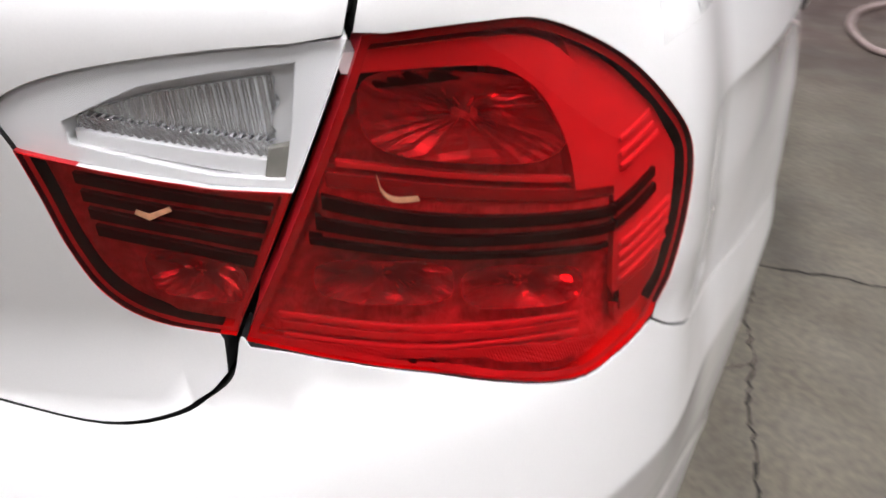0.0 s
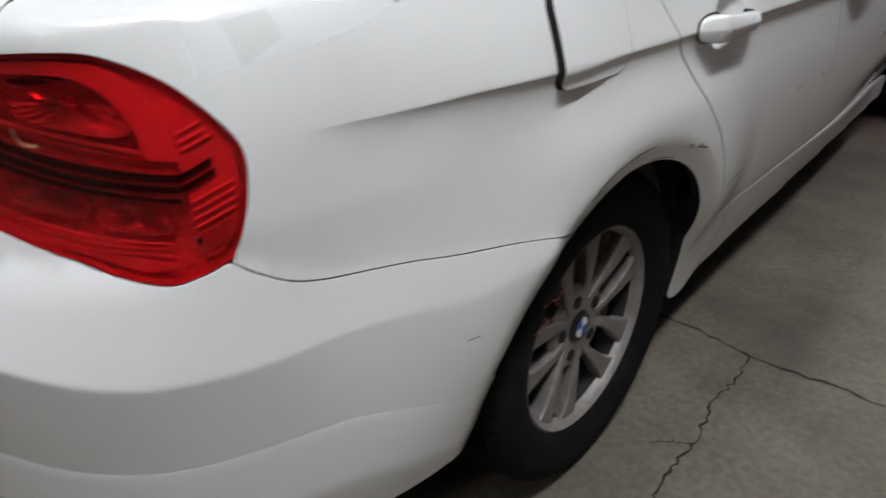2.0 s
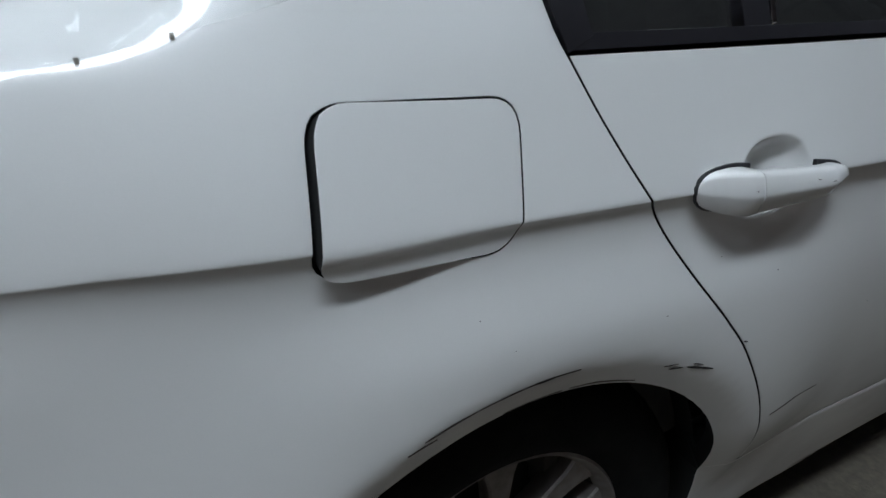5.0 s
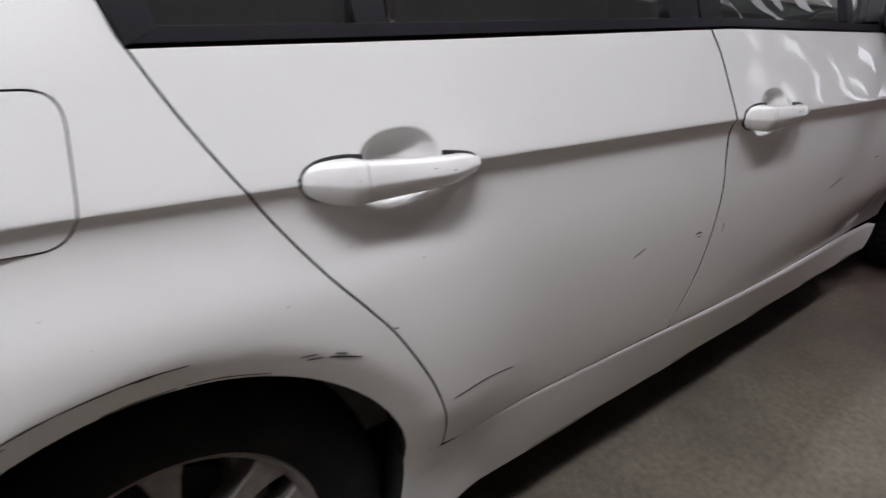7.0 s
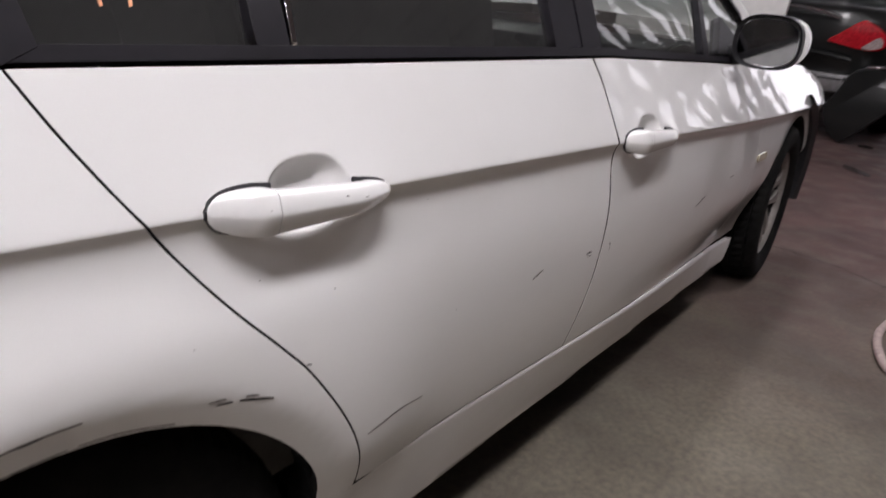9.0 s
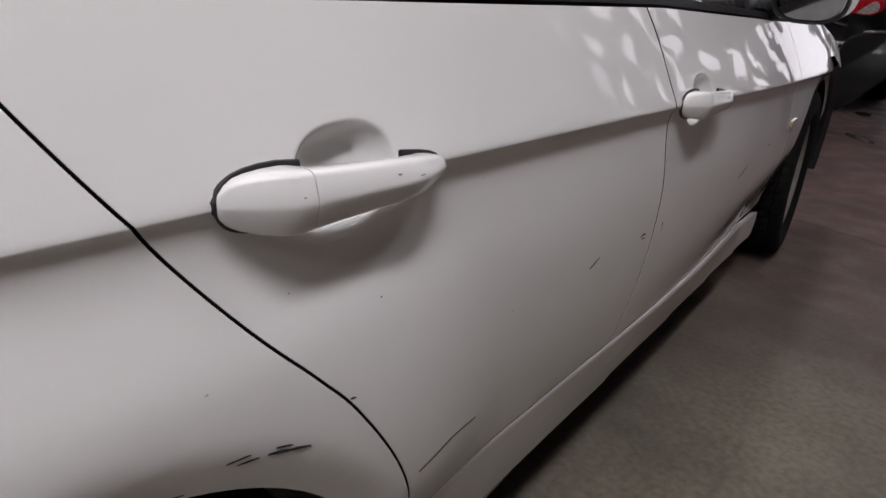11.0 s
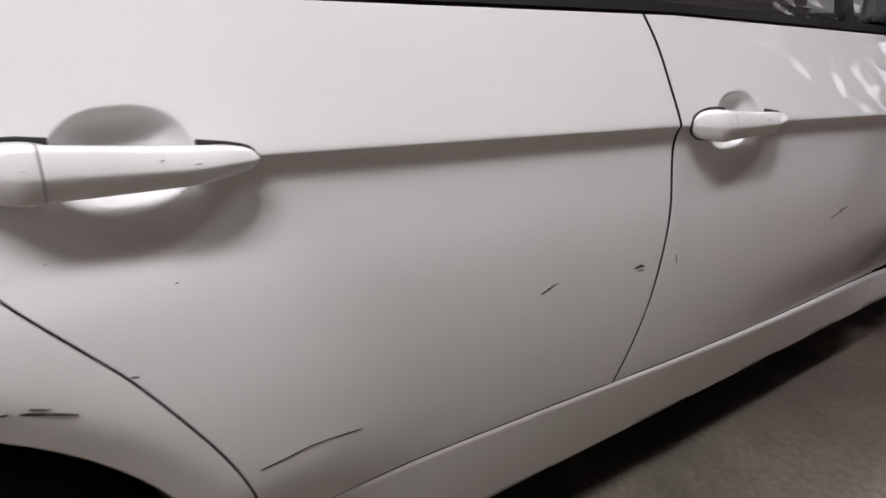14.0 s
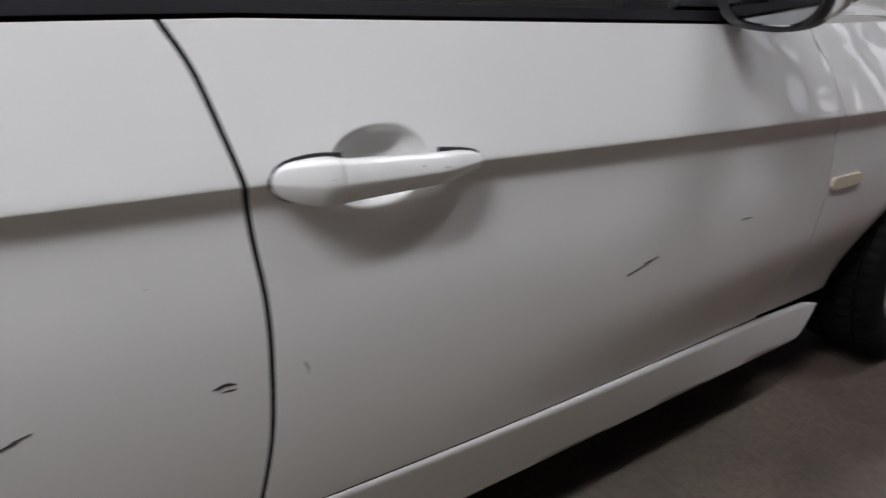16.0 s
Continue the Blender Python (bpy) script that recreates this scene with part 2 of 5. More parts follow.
# ---- the car's skin: s runs along the flank (s = y) and on round the rear corner, z is height ----
Y1, NP, BACK = -0.20, 3.2, 0.72


def mixed(a, b, k):
    return a + (b - a) * k


def eased(k):
    k = min(1.0, max(0.0, k))
    return k * k * (3 - 2 * k)


def crease_z(y):
    return 0.8625 - (0.053 if y > 0 else 0.060) * y - 0.008 * max(0.0, y - 1.0) - 0.045 * max(0.0, -0.38 - y)


def belt_z(y):
    return 0.988 - 0.030 * y - 0.030 * max(0.0, y - 1.05)


def sill_z(y):
    return 0.400 - 0.012 * y - 0.0165 * y * y


def smooth_line(knots, per=60):
    """A Catmull-Rom line through (a, b) knots, finely divided, as two arrays."""
    p = np.array(knots, float)
    p = np.vstack([2 * p[0] - p[1], p, 2 * p[-1] - p[-2]])
    t = np.linspace(0, 1, per, endpoint=False)[:, None]
    rows = [0.5 * (2 * b + (c - a) * t + (2 * a - 5 * b + 4 * c - d) * t**2 + (3 * b - a - 3 * c + d) * t**3) for a, b, c, d in zip(p, p[1:], p[2:], p[3:])]
    line = np.vstack(rows + [p[-2:-1]])
    return line[:, 0], line[:, 1]


# section of the doors below the crease: depth under it, half width
DOOR_E, DOOR_X = smooth_line([(0.0, 0.9018), (0.014, 0.8945), (0.035, 0.8915), (0.07, 0.8945), (0.11, 0.8985), (0.15, 0.9000), (0.20, 0.8985), (0.26, 0.8935), (0.33, 0.8840), (0.40, 0.8710), (0.45, 0.8590), (0.56, 0.8280)])


def flank_x(y, z):
    """Half width of the body at y and z."""
    zc = crease_z(y)
    d = z - zc
    if d >= 0:
        up = eased((y + 0.35) / 0.3)
        x = 0.903 - mixed(0.34, 0.385, up) * d - mixed(1.3, 0.10, up) * d * d
        x -= 0.0012 * math.exp(-d / 0.003)
    else:
        e = -d
        plain = 0.9018 - 0.0088 * (1 - math.exp(-e / 0.012)) - 0.36 * max(0.0, e - 0.20) ** 2
        x = mixed(plain, float(np.interp(e, DOOR_E, DOOR_X)) - 0.005 * eased((y - 1.1) / 0.8) * eased(e / 0.1), eased((y - 0.02) / 0.50))
    if y > 1.3:
        x -= 0.030 * ((y - 1.3) / 1.2) ** 2
    if y > 1.1:
        x -= 0.034 * min(1.0, (y - 1.1) / 0.97) ** 1.5 * eased((0.52 - z) / 0.20)
    for yw in (0.0, 2.76):
        r = math.hypot(y - yw + 0.02, z - 0.31)
        if z > 0.2 and r < 0.66:
            out = eased((0.66 - r) / 0.24)
            x += (0.026 * (1 - 0.4 * eased((-0.12 - y) / 0.25)) if yw == 0 else -0.004 * eased((0.66 - z) / 0.16)) * out * eased((zc - z) / 0.13) * (eased((z - 0.30) / 0.2) if yw == 0 else eased((z - 0.28) / 0.16))
            k = 0.005
            fold = k * math.log1p(math.exp(min(30.0, (0.402 - r) / k)))
            x -= (0.44 if yw == 0 else 0.12) * fold * eased((z - 0.20) / 0.06)
    return x


def corner_table():
    th = np.linspace(0, math.pi / 2, 2001)
    x, y = 0.88 * np.cos(th) ** (2 / NP), -BACK * np.sin(th) ** (2 / NP)
    x[-1] = 0.0
    return np.r_[0, np.cumsum(np.hypot(np.diff(x), np.diff(y)))], th


ARC, THETA = corner_table()
S_MID = Y1 - float(ARC[-1])


def ridge_z(s):
    """Height of the bumper's ridge."""
    return 0.660 + 0.055 * eased((-0.75 - s) / 0.30) - 0.034 * eased((s + 0.60) / 0.22)


def groove_z(s):
    """Height of the fine joint above the bumper's lip."""
    return 0.532 + 0.010 * math.exp(-(((s + 0.66) / 0.10) ** 2)) - 0.070 * eased((s + 0.62) / 0.25)


TOP_S, TOP_Z = (-1.6, -0.70, -0.61, -0.50, -0.43, -0.30, -0.19), (0.792, 0.788, 0.738, 0.718, 0.701, 0.672, 0.634)


def swell(s, z):
    """How far the bumper stands out of the tail."""
    top = float(np.interp(s, TOP_S, TOP_Z))
    if z > top + 0.01:
        return 0.0
    rz, gz, amp = ridge_z(s), groove_z(s), mixed(0.058, 0.018, eased((s + 0.78) / 0.36))
    f1, f2, k = amp * (top - z) / max(0.02, top - rz), amp - 0.15 * (rz - z), 0.0012
    m = min(f1, f2)
    out = m - k * math.log(math.exp(-(f1 - m) / k) + math.exp(-(f2 - m) / k)) + k * 0.05
    if z < gz:
        out += 0.006 * eased((gz - z) / 0.010) + 0.10 * (gz - z) - 0.9 * max(0.0, gz - z - 0.09) ** 1.3
    return max(-0.05, out) if z < rz else max(0.0, out)


def back_y(s, z):
    """How far the tail reaches behind Y1."""
    return 0.722 - 0.30 * max(0.0, z - 0.80) ** 1.5 + swell(s, z)


def corner_x(s, z):
    return 0.882 - 1.15 * max(0.0, z - 0.85) ** 2 - 0.10 * max(0.0, z - 0.80) + 0.28 * swell(s, z)


def glass_x(y, z):
    d = z - belt_z(y)
    x = 0.836 - 0.47 * d - 0.22 * d * d
    if y > 1.3:
        x -= 0.030 * ((y - 1.3) / 1.2) ** 2
    return (x, y, z)


def taper(s, z):
    """The quarter draws in towards the tail, and the tail leans in at its foot."""
    a = -0.038 * eased((0.50 - s) / 0.93) * (1 - eased((-0.54 - s) / 0.13)) * eased((z - 0.44) / 0.42)
    f = 1 - eased((z - 0.84) / 0.16)
    b = max(-0.022, min(0.024, 0.31 * (z - 0.913))) * eased((-0.70 - s) / 0.13) * eased((z - 0.745) / 0.09)
    return np.array((0.72 * a + 0.76 * b * eased((s - S_MID) / 0.25), (-0.50 * a) * f - 0.48 * b, 0.25 * a * f + 0.40 * b * f))


def skin(s, v):
    """A point of the right-hand skin at height v; above the shoulder the skin rolls over onto the deck."""
    z = v
    if v > 1.0:
        t = v - 1.0
        x0, y0, _ = skin(s, 1.0)
        x1, y1, _ = skin(s - 0.004, 1.0)
        n = math.hypot(x1 - x0, y1 - y0) or 1.0
        dx, dy = -(y0 - y1) / n, (x0 - x1) / n
        if s < S_MID + 0.01:
            dx, dy = 0.0, 1.0
        roll = (x0 + dx * 0.9 * t, y0 + dy * 0.9 * t, 1.0 + 0.038 * (1 - math.exp(-t / 0.038)))
        k = eased((s + 0.46) / 0.30)
        if k <= 0:
            return roll
        post = (mixed(x0 - 0.50 * t - 0.20 * t * t, glass_x(s, v)[0], eased((s + 0.06) / 0.12)), s, v)
        return tuple(mixed(a, b, k) for a, b in zip(roll, post))
    if s >= Y1:
        return tuple(np.array((flank_x(s, z), s, z)) + taper(s, z))
    th = float(np.interp(Y1 - s, ARC, THETA))
    fade = eased((Y1 - s) / 0.46)
    e = crease_z(s) - z
    fold = 0.0045 * (1 - math.exp(-e / 0.010)) * math.exp(-((e / 0.055) ** 2)) * fade * (1 - eased((-0.44 - s) / 0.18)) if e > 0 else 0.0
    a = mixed(flank_x(s, z), corner_x(s, z), fade) - fold + 0.32 * swell(s, z) * (1 - fade) * eased((-0.2 - s) / 0.05)
    return tuple(np.array((a * max(0.0, math.cos(th)) ** (2 / NP), Y1 - back_y(s, z) * math.sin(th) ** (2 / NP), z)) + taper(s, z))


# ---- building helpers ----
def thing(name, at=(0, 0, 0), label="", category="", group="", kind=""):
    ob = new(name)
    ob.location = at
    ob.empty_display_size = 0.1
    return tagged(ob, label, category, group, kind)


def part(name, bm, mat, parent=None, label="", smooth=True):
    """Links a bmesh as one mesh object, under its thing or part."""
    me = bpy.data.meshes.new(name)
    bmesh.ops.recalc_face_normals(bm, faces=bm.faces)
    bm.to_mesh(me)
    bm.free()
    me.materials.append(mat)
    if smooth:
        me.polygons.foreach_set("use_smooth", [True] * len(me.polygons))
        me.set_sharp_from_angle(angle=radians(35))
    ob = new(name, me)
    if parent:
        ob.parent = parent
        bpy.context.view_layer.update()
        ob.matrix_parent_inverse = parent.matrix_world.inverted()
    return tagged(ob, label)


def box(bm, a, b, bevel=0.0):
    """A box from corner a to corner b, its edges rounded."""
    c = [(p + q) / 2 for p, q in zip(a, b)]
    g = bmesh.ops.create_cube(bm, size=1, matrix=Matrix.LocRotScale(c, None, [abs(q - p) for p, q in zip(a, b)]))
    if bevel:
        edges = {e for v in g["verts"] for e in v.link_edges}
        bmesh.ops.bevel(bm, geom=list(edges), offset=bevel, segments=2, affect="EDGES", profile=0.5)
    return bm


def boxed(a, b, bevel=0.004):
    return box(bmesh.new(), a, b, bevel)


def tube(points, radius, sides=10):
    """A rod along points."""
    bm, rings = bmesh.new(), []
    pts = [Vector(p) for p in points]
    for k, p in enumerate(pts):
        d = (pts[min(k + 1, len(pts) - 1)] - pts[max(k - 1, 0)]).normalized()
        u = d.orthogonal().normalized()
        if rings:
            u = (last - d * last.dot(d)).normalized()
        last = u
        w = d.cross(u)
        rr = radius[k] if isinstance(radius, (list, tuple)) else radius
        rings.append([bm.verts.new(p + rr * (math.cos(a) * u + math.sin(a) * w)) for a in (2 * math.pi * i / sides for i in range(sides))])
    for a, b in zip(rings, rings[1:]):
        for i in range(sides):
            bm.faces.new((a[i], a[(i + 1) % sides], b[(i + 1) % sides], b[i]))
    bm.faces.new(rings[0])
    bm.faces.new(rings[-1])
    return bm


def curve(points, per=8, closed=False):
    """A Catmull-Rom curve through plane or space points."""
    p = [np.array(q, float) for q in points]
    if closed:
        p = [p[-1], *p, p[0], p[1]]
    else:
        p = [2 * p[0] - p[1], *p, 2 * p[-1] - p[-2]]
    out = []
    for a, b, c, d in zip(p, p[1:], p[2:], p[3:]):
        for k in range(per):
            t = k / per
            out.append(tuple(0.5 * (2 * b + (c - a) * t + (2 * a - 5 * b + 4 * c - d) * t**2 + (3 * b - a - 3 * c + d) * t**3)))
    if not closed:
        out.append(tuple(p[-2]))
    return out


def dense(loop, step):
    out = []
    for a, b in zip(loop, loop[1:] + loop[:1]):
        n = max(1, int(math.dist(a, b) / step))
        out += [(a[0] + (b[0] - a[0]) * k / n, a[1] + (b[1] - a[1]) * k / n) for k in range(n)]
    return [p for p, q in zip(out, out[-1:] + out[:-1]) if math.dist(p, q) > 1e-4]


def turned(loop):
    """The loop, anticlockwise."""
    return loop if sum(a[0] * b[1] - b[0] * a[1] for a, b in zip(loop, loop[1:] + loop[:1])) > 0 else loop[::-1]


def moved(loop, by):
    """The anticlockwise loop, moved outwards by so much."""
    out, n = [], len(loop)
    for k in range(n):
        a, b, c = np.array(loop[k - 1]), np.array(loop[k]), np.array(loop[(k + 1) % n])
        u, w = (b - a) / max(1e-9, np.linalg.norm(b - a)), (c - b) / max(1e-9, np.linalg.norm(c - b))
        nu, nw = np.array((u[1], -u[0])), np.array((w[1], -w[0]))
        m = nu + nw
        m = m / max(0.35, m @ m / 2) / 2 * 1.0
        out.append(tuple(b + by * m))
    return out


def inside(pts, loop):
    pts, v = np.asarray(pts, float), np.asarray(loop, float)
    x, y = pts[:, 0], pts[:, 1]
    res = np.zeros(len(pts), bool)
    for (x1, y1), (x2, y2) in zip(v, np.roll(v, -1, 0)):
        if y1 != y2:
            res ^= ((y1 > y) != (y2 > y)) & (x < (x2 - x1) * (y - y1) / (y2 - y1) + x1)
    return res


def near_loop(pts, loop, d):
    pts, v = np.asarray(pts, float), np.asarray(loop, float)
    best = np.full(len(pts), 9.0)
    for a, b in zip(v, np.roll(v, -1, 0)):
        ab = b - a
        t = np.clip(((pts - a) @ ab) / max(1e-12, ab @ ab), 0, 1)
        best = np.minimum(best, np.linalg.norm(pts - a - t[:, None] * ab, axis=1))
    return best < d


def normal_at(surf, s, z):
    e = 1e-4
    a, b = np.subtract(surf(s + e, z), surf(s - e, z)), np.subtract(surf(s, z + e), surf(s, z - e))
    n = np.cross(a, b)
    return n / max(1e-12, np.linalg.norm(n))


def crossed(loop, ref, near):
    """The loop with further points where it crosses lines beside the reference line."""
    out = []
    for a, b in zip(loop, loop[1:] + loop[:1]):
        out.append(a)
        fa, fb = a[1] - ref(a[0]), b[1] - ref(b[0])
        cuts = [(o - fa) / (fb - fa) for o in [-q for q in near] + list(near) if min(fa, fb) + 4e-4 < o < max(fa, fb) - 4e-4]
        out += [(mixed(a[0], b[0], t), mixed(a[1], b[1], t)) for t in sorted(cuts)]
    return out


def panel(name, loop, mat, parent, surf=None, holes=(), gap=0.0030, step=0.022, depth=0.026, lift=0.0, label="", mirror=False, rim=True, ref=None, rings=()):
    """A sheet of the skin cut out along a loop of (s, z), with rolled edges and a flange turned inwards."""
    if surf is None or surf is skin:
        ref = ref or crease_z
    surf = surf or skin
    side = -1.0 if mirror else 1.0
    loops = [moved(dense(turned(loop), step * 0.6), -gap)] + [moved(dense(turned(h), step * 0.6), gap) for h in holes]
    lo, hi = np.min(loops[0], 0), np.max(loops[0], 0)
    near = [0.0012, 0.0045, 0.010, 0.018, 0.028, 0.042] if ref else [0.4 * step]
    if ref:
        loops = [crossed(q, ref, near) for q in loops]
    far = near[-1] + step * np.arange(1, int(1.2 / step))
    rows = np.r_[-far[::-1], -np.array(near[::-1]), near, far]
    cols = np.arange(lo[0] + step * 0.37, hi[0], step)
    line = np.array([ref(q) for q in cols]) if ref else np.full(len(cols), (lo[1] + hi[1]) / 2)
    g = np.stack([np.repeat(cols, len(rows)), (line[:, None] + rows).ravel()], -1)
    ok = (g[:, 1] > lo[1]) & (g[:, 1] < hi[1])
    some = np.flatnonzero(ok)
    fine = inside(g[some], loops[0])
    for h in loops[1:]:
        fine &= ~inside(g[some], h)
    for q in loops:
        fine &= ~near_loop(g[some], q, min(step * 0.35, 0.005))
    if rings:
        fine &= ~inside(g[some], moved(turned(rings[0]), 0.005))
    ok[:] = False
    ok[some[fine]] = True
    pts, edges = [], []
    for q in loops:
        n0 = len(pts)
        pts += list(q)
        edges += [(n0 + k, n0 + (k + 1) % len(q)) for k in range(len(q))]
    for q in rings:
        n0 = len(pts)
        pts += list(q)
        edges += [(n0 + k, n0 + (k + 1) % len(q)) for k in range(len(q))]
    number = np.full(len(g), -1)
    number[ok] = len(pts) + np.arange(ok.sum())
    pts += [tuple(p) for p in g[ok]]
    number = number.reshape(len(cols), len(rows))
    for i in range(len(cols) - 1):
        edges += [(int(p), int(q)) for p, q in zip(number[i], number[i + 1]) if p >= 0 and q >= 0]
    if ref:
        # carry the rows beside the reference line on to the edge
        own = number >= 0
        brim = own & ~(np.roll(own, 1, 0) & np.roll(own, -1, 0))
        for q_index, q in enumerate(loops):
            n0 = sum(len(r) for r in loops[:q_index])
            for k, (s, z) in enumerate(q):
                off = z - ref(s)
                j = int(np.argmin(np.abs(rows - off)))
                if abs(rows[j] - off) < 2e-4 and abs(off) < near[-1] + 1e-4 and brim[:, j].any():
                    i = min(np.flatnonzero(brim[:, j]), key=lambda i: abs(cols[i] - s))
                    if abs(cols[i] - s) < 2.2 * step:
                        edges.append((n0 + k, int(number[i, j])))
    co, _, tris, *_ = delaunay_2d_cdt([Vector(p) for p in pts], edges, [], 0, 1e-6)
    co = [tuple(c) for c in co]
    mid = np.array([np.mean([co[i] for i in t], 0) for t in tris])
    keep = inside(mid, loops[0])
    for h in loops[1:]:
        keep &= ~inside(mid, h)
    raise_by = lift if callable(lift) else (lambda s, z: lift)
    verts, norms, faces = [], [], []
    for s, z in co:
        n = normal_at(surf, s, z)
        verts.append(np.array(surf(s, z)) + n * raise_by(s, z))
        norms.append(n)
    for t, k in zip(tris, keep):
        if k:
            a, b, c = (np.array(co[i]) for i in t)
            faces.append(tuple(t) if np.cross(b - a, c - a) > 0 else tuple(t)[::-1])
    # Deep flange faces, coloured dark on painted panels for the shade in the gap.
    seal = []
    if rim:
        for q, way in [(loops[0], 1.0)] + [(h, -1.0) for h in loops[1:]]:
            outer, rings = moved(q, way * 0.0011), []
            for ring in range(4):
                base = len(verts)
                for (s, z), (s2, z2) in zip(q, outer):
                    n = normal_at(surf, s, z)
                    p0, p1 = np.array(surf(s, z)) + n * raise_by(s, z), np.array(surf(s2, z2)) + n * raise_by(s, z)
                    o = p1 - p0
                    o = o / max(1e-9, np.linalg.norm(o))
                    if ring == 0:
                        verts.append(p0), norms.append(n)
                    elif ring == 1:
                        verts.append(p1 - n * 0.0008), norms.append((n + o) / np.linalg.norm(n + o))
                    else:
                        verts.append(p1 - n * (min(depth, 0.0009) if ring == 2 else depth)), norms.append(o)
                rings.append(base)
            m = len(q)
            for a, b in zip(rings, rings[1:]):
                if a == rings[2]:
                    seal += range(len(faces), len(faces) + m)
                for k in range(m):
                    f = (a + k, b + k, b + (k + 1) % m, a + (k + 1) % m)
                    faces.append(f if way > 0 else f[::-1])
    v = np.array(verts) * (side, 1, 1)
    n = np.array(norms) * (side, 1, 1)
    if mirror:
        faces = [f[::-1] for f in faces]
    me = bpy.data.meshes.new(name)
    me.from_pydata(v.tolist(), [], faces)
    me.materials.append(mat)
    me.materials.append({"white_paint": M_SEAL_SHADE, "red_lens": M_SIDE, "clear_lens": M_LAMPWHITE}.get(mat.name, mat))
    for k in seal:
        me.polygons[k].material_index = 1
    me.polygons.foreach_set("use_smooth", [True] * len(me.polygons))
    me.normals_split_custom_set_from_vertices(n.tolist())
    ob = new(name, me)
    ob.parent = parent
    return tagged(ob, label)


def arc(cx, cz, r, a0, a1, n=24):
    return [(cx + r * math.cos(radians(mixed(a0, a1, k / n))), cz + r * math.sin(radians(mixed(a0, a1, k / n)))) for k in range(n + 1)]


def rounded(s0, s1, z0, z1, r, lean=0.0, n=5):
    """A rounded rectangle in (s, z); its top and bottom fall by lean per metre."""
    pts = []
    for cx, cz, a in ((s1 - r, z1 - r, 0), (s0 + r, z1 - r, 90), (s0 + r, z0 + r, 180), (s1 - r, z0 + r, 270)):
        pts += [(cx + r * math.cos(radians(a + 90 * k / n)), cz + r * math.sin(radians(a + 90 * k / n))) for k in range(n + 1)]
    return [(x, z - lean * (x - s0)) for x, z in pts]


def soft_corners(corners, r, n=6):
    """A polygon in (s, z) whose corners are rounded off over a length r."""
    out = []
    for k, c in enumerate(corners):
        c, a, b = np.array(c), np.array(corners[k - 1]), np.array(corners[(k + 1) % len(corners)])
        p, q = c + (a - c) / np.linalg.norm(a - c) * r, c + (b - c) / np.linalg.norm(b - c) * r
        out += [tuple((1 - t) ** 2 * p + 2 * t * (1 - t) * c + t * t * q) for t in np.linspace(0, 1, n + 1)]
    return out


def ellipse(cx, cz, a, b, n=36, turn=0.0):
    c, s = math.cos(turn), math.sin(turn)
    return [(cx + c * a * math.cos(t) - s * b * math.sin(t), cz + s * a * math.cos(t) + c * b * math.sin(t)) for t in (2 * math.pi * k / n for k in range(n))]


# ---- the place: floor, walls, ceiling, openings ----
XW, XE, YS, YN, ZC = -6.0, 6.0, -7.0, 11.7, 5.6
floor = tagged(part("floor", boxed((XW, YS, -0.2), (XE, YN + 20, 0.0), 0), M_FLOOR, smooth=False), "worn stained concrete slab with cracks", "floor", kind="structure")
for nm, a, b in (("wall_west", (XW - 0.25, YS, 0), (XW, YN, ZC)), ("wall_east", (XE, YS, 0), (XE + 0.25, YN, ZC)), ("wall_south", (XW, YS - 0.25, 0), (XE, YS, ZC)),
                 ("wall_north", (XW, YN, 0), (-1.6, YN + 0.25, ZC)), ("wall_north_east", (5.4, YN, 0), (XE, YN + 0.25, ZC)), ("wall_north_lintel", (-1.6, YN, 5.3), (5.4, YN + 0.25, ZC))):
    tagged(part(nm, boxed(a, b, 0), M_WALL, smooth=False), "unseen workshop wall, warm-tinted to fill the lower flank", "wall", kind="structure")


def ceiling_mesh():
    bm = boxed((XW, YS, ZC), (XE, YN + 0.25, ZC + 0.2), 0)
    for k in range(27):
        y = YS + 0.4 + 0.8 * k
        box(bm, (XW, y, ZC - 0.12), (XE, y + 0.08, ZC + 0.01))
    return bm


tagged(part("ceiling", ceiling_mesh(), M_CEIL, smooth=False), "ribbed workshop ceiling", "ceiling", kind="structure")
tagged(part("backdrop", boxed((-12, YN + 9, 0.0), (16, YN + 9.1, 9), 0), M_DAY, smooth=False), "bright overcast yard outside the bay door", "backdrop", kind="structure")


def ceiling_lamp(x, y):
    t = thing("ceiling_light", (x, y, ZC), "unseen twin batten light placed to suit the light on the car", "ceiling light", "workshop ceiling lights")
    part("housing", boxed((x - 0.22, y - 0.65, 4.0), (x + 0.22, y + 0.65, 4.075), 0.01), M_METALWHITE, t)
    for dx in (-0.13, 0.13):
        part("tube", tube([(x + dx, y - 0.6, 3.97), (x + dx, y + 0.6, 3.97)], 0.016), M_TUBE, t, "glowing fluorescent tube")
        part("hanger", tube([(x, y + 8 * dx, 4.07), (x, y + 8 * dx, ZC)], 0.006, 6), M_STEEL, t)


# Fixtures built to go with the placed lights; none is in view.
for lx, ly, _ in LAMPS:
    ceiling_lamp(lx, ly)
for i in range(2):
    for j in range(2):
        ceiling_lamp(BANK[0] + 0.46 * (i - 0.5), BANK[1] + 1.32 * (j - 0.5))


def ribbon(points, width, z0, seed):
    """A thin uneven strip over the ground along points."""
    rnd, bm, rows = random.Random(seed), bmesh.new(), []
    pts = []
    for a, b in zip(points, points[1:]):
        for k in range(8):
            t = k / 8
            pts.append(Vector((mixed(a[0], b[0], t) + rnd.uniform(-0.006, 0.006), mixed(a[1], b[1], t) + rnd.uniform(-0.006, 0.006), z0)))
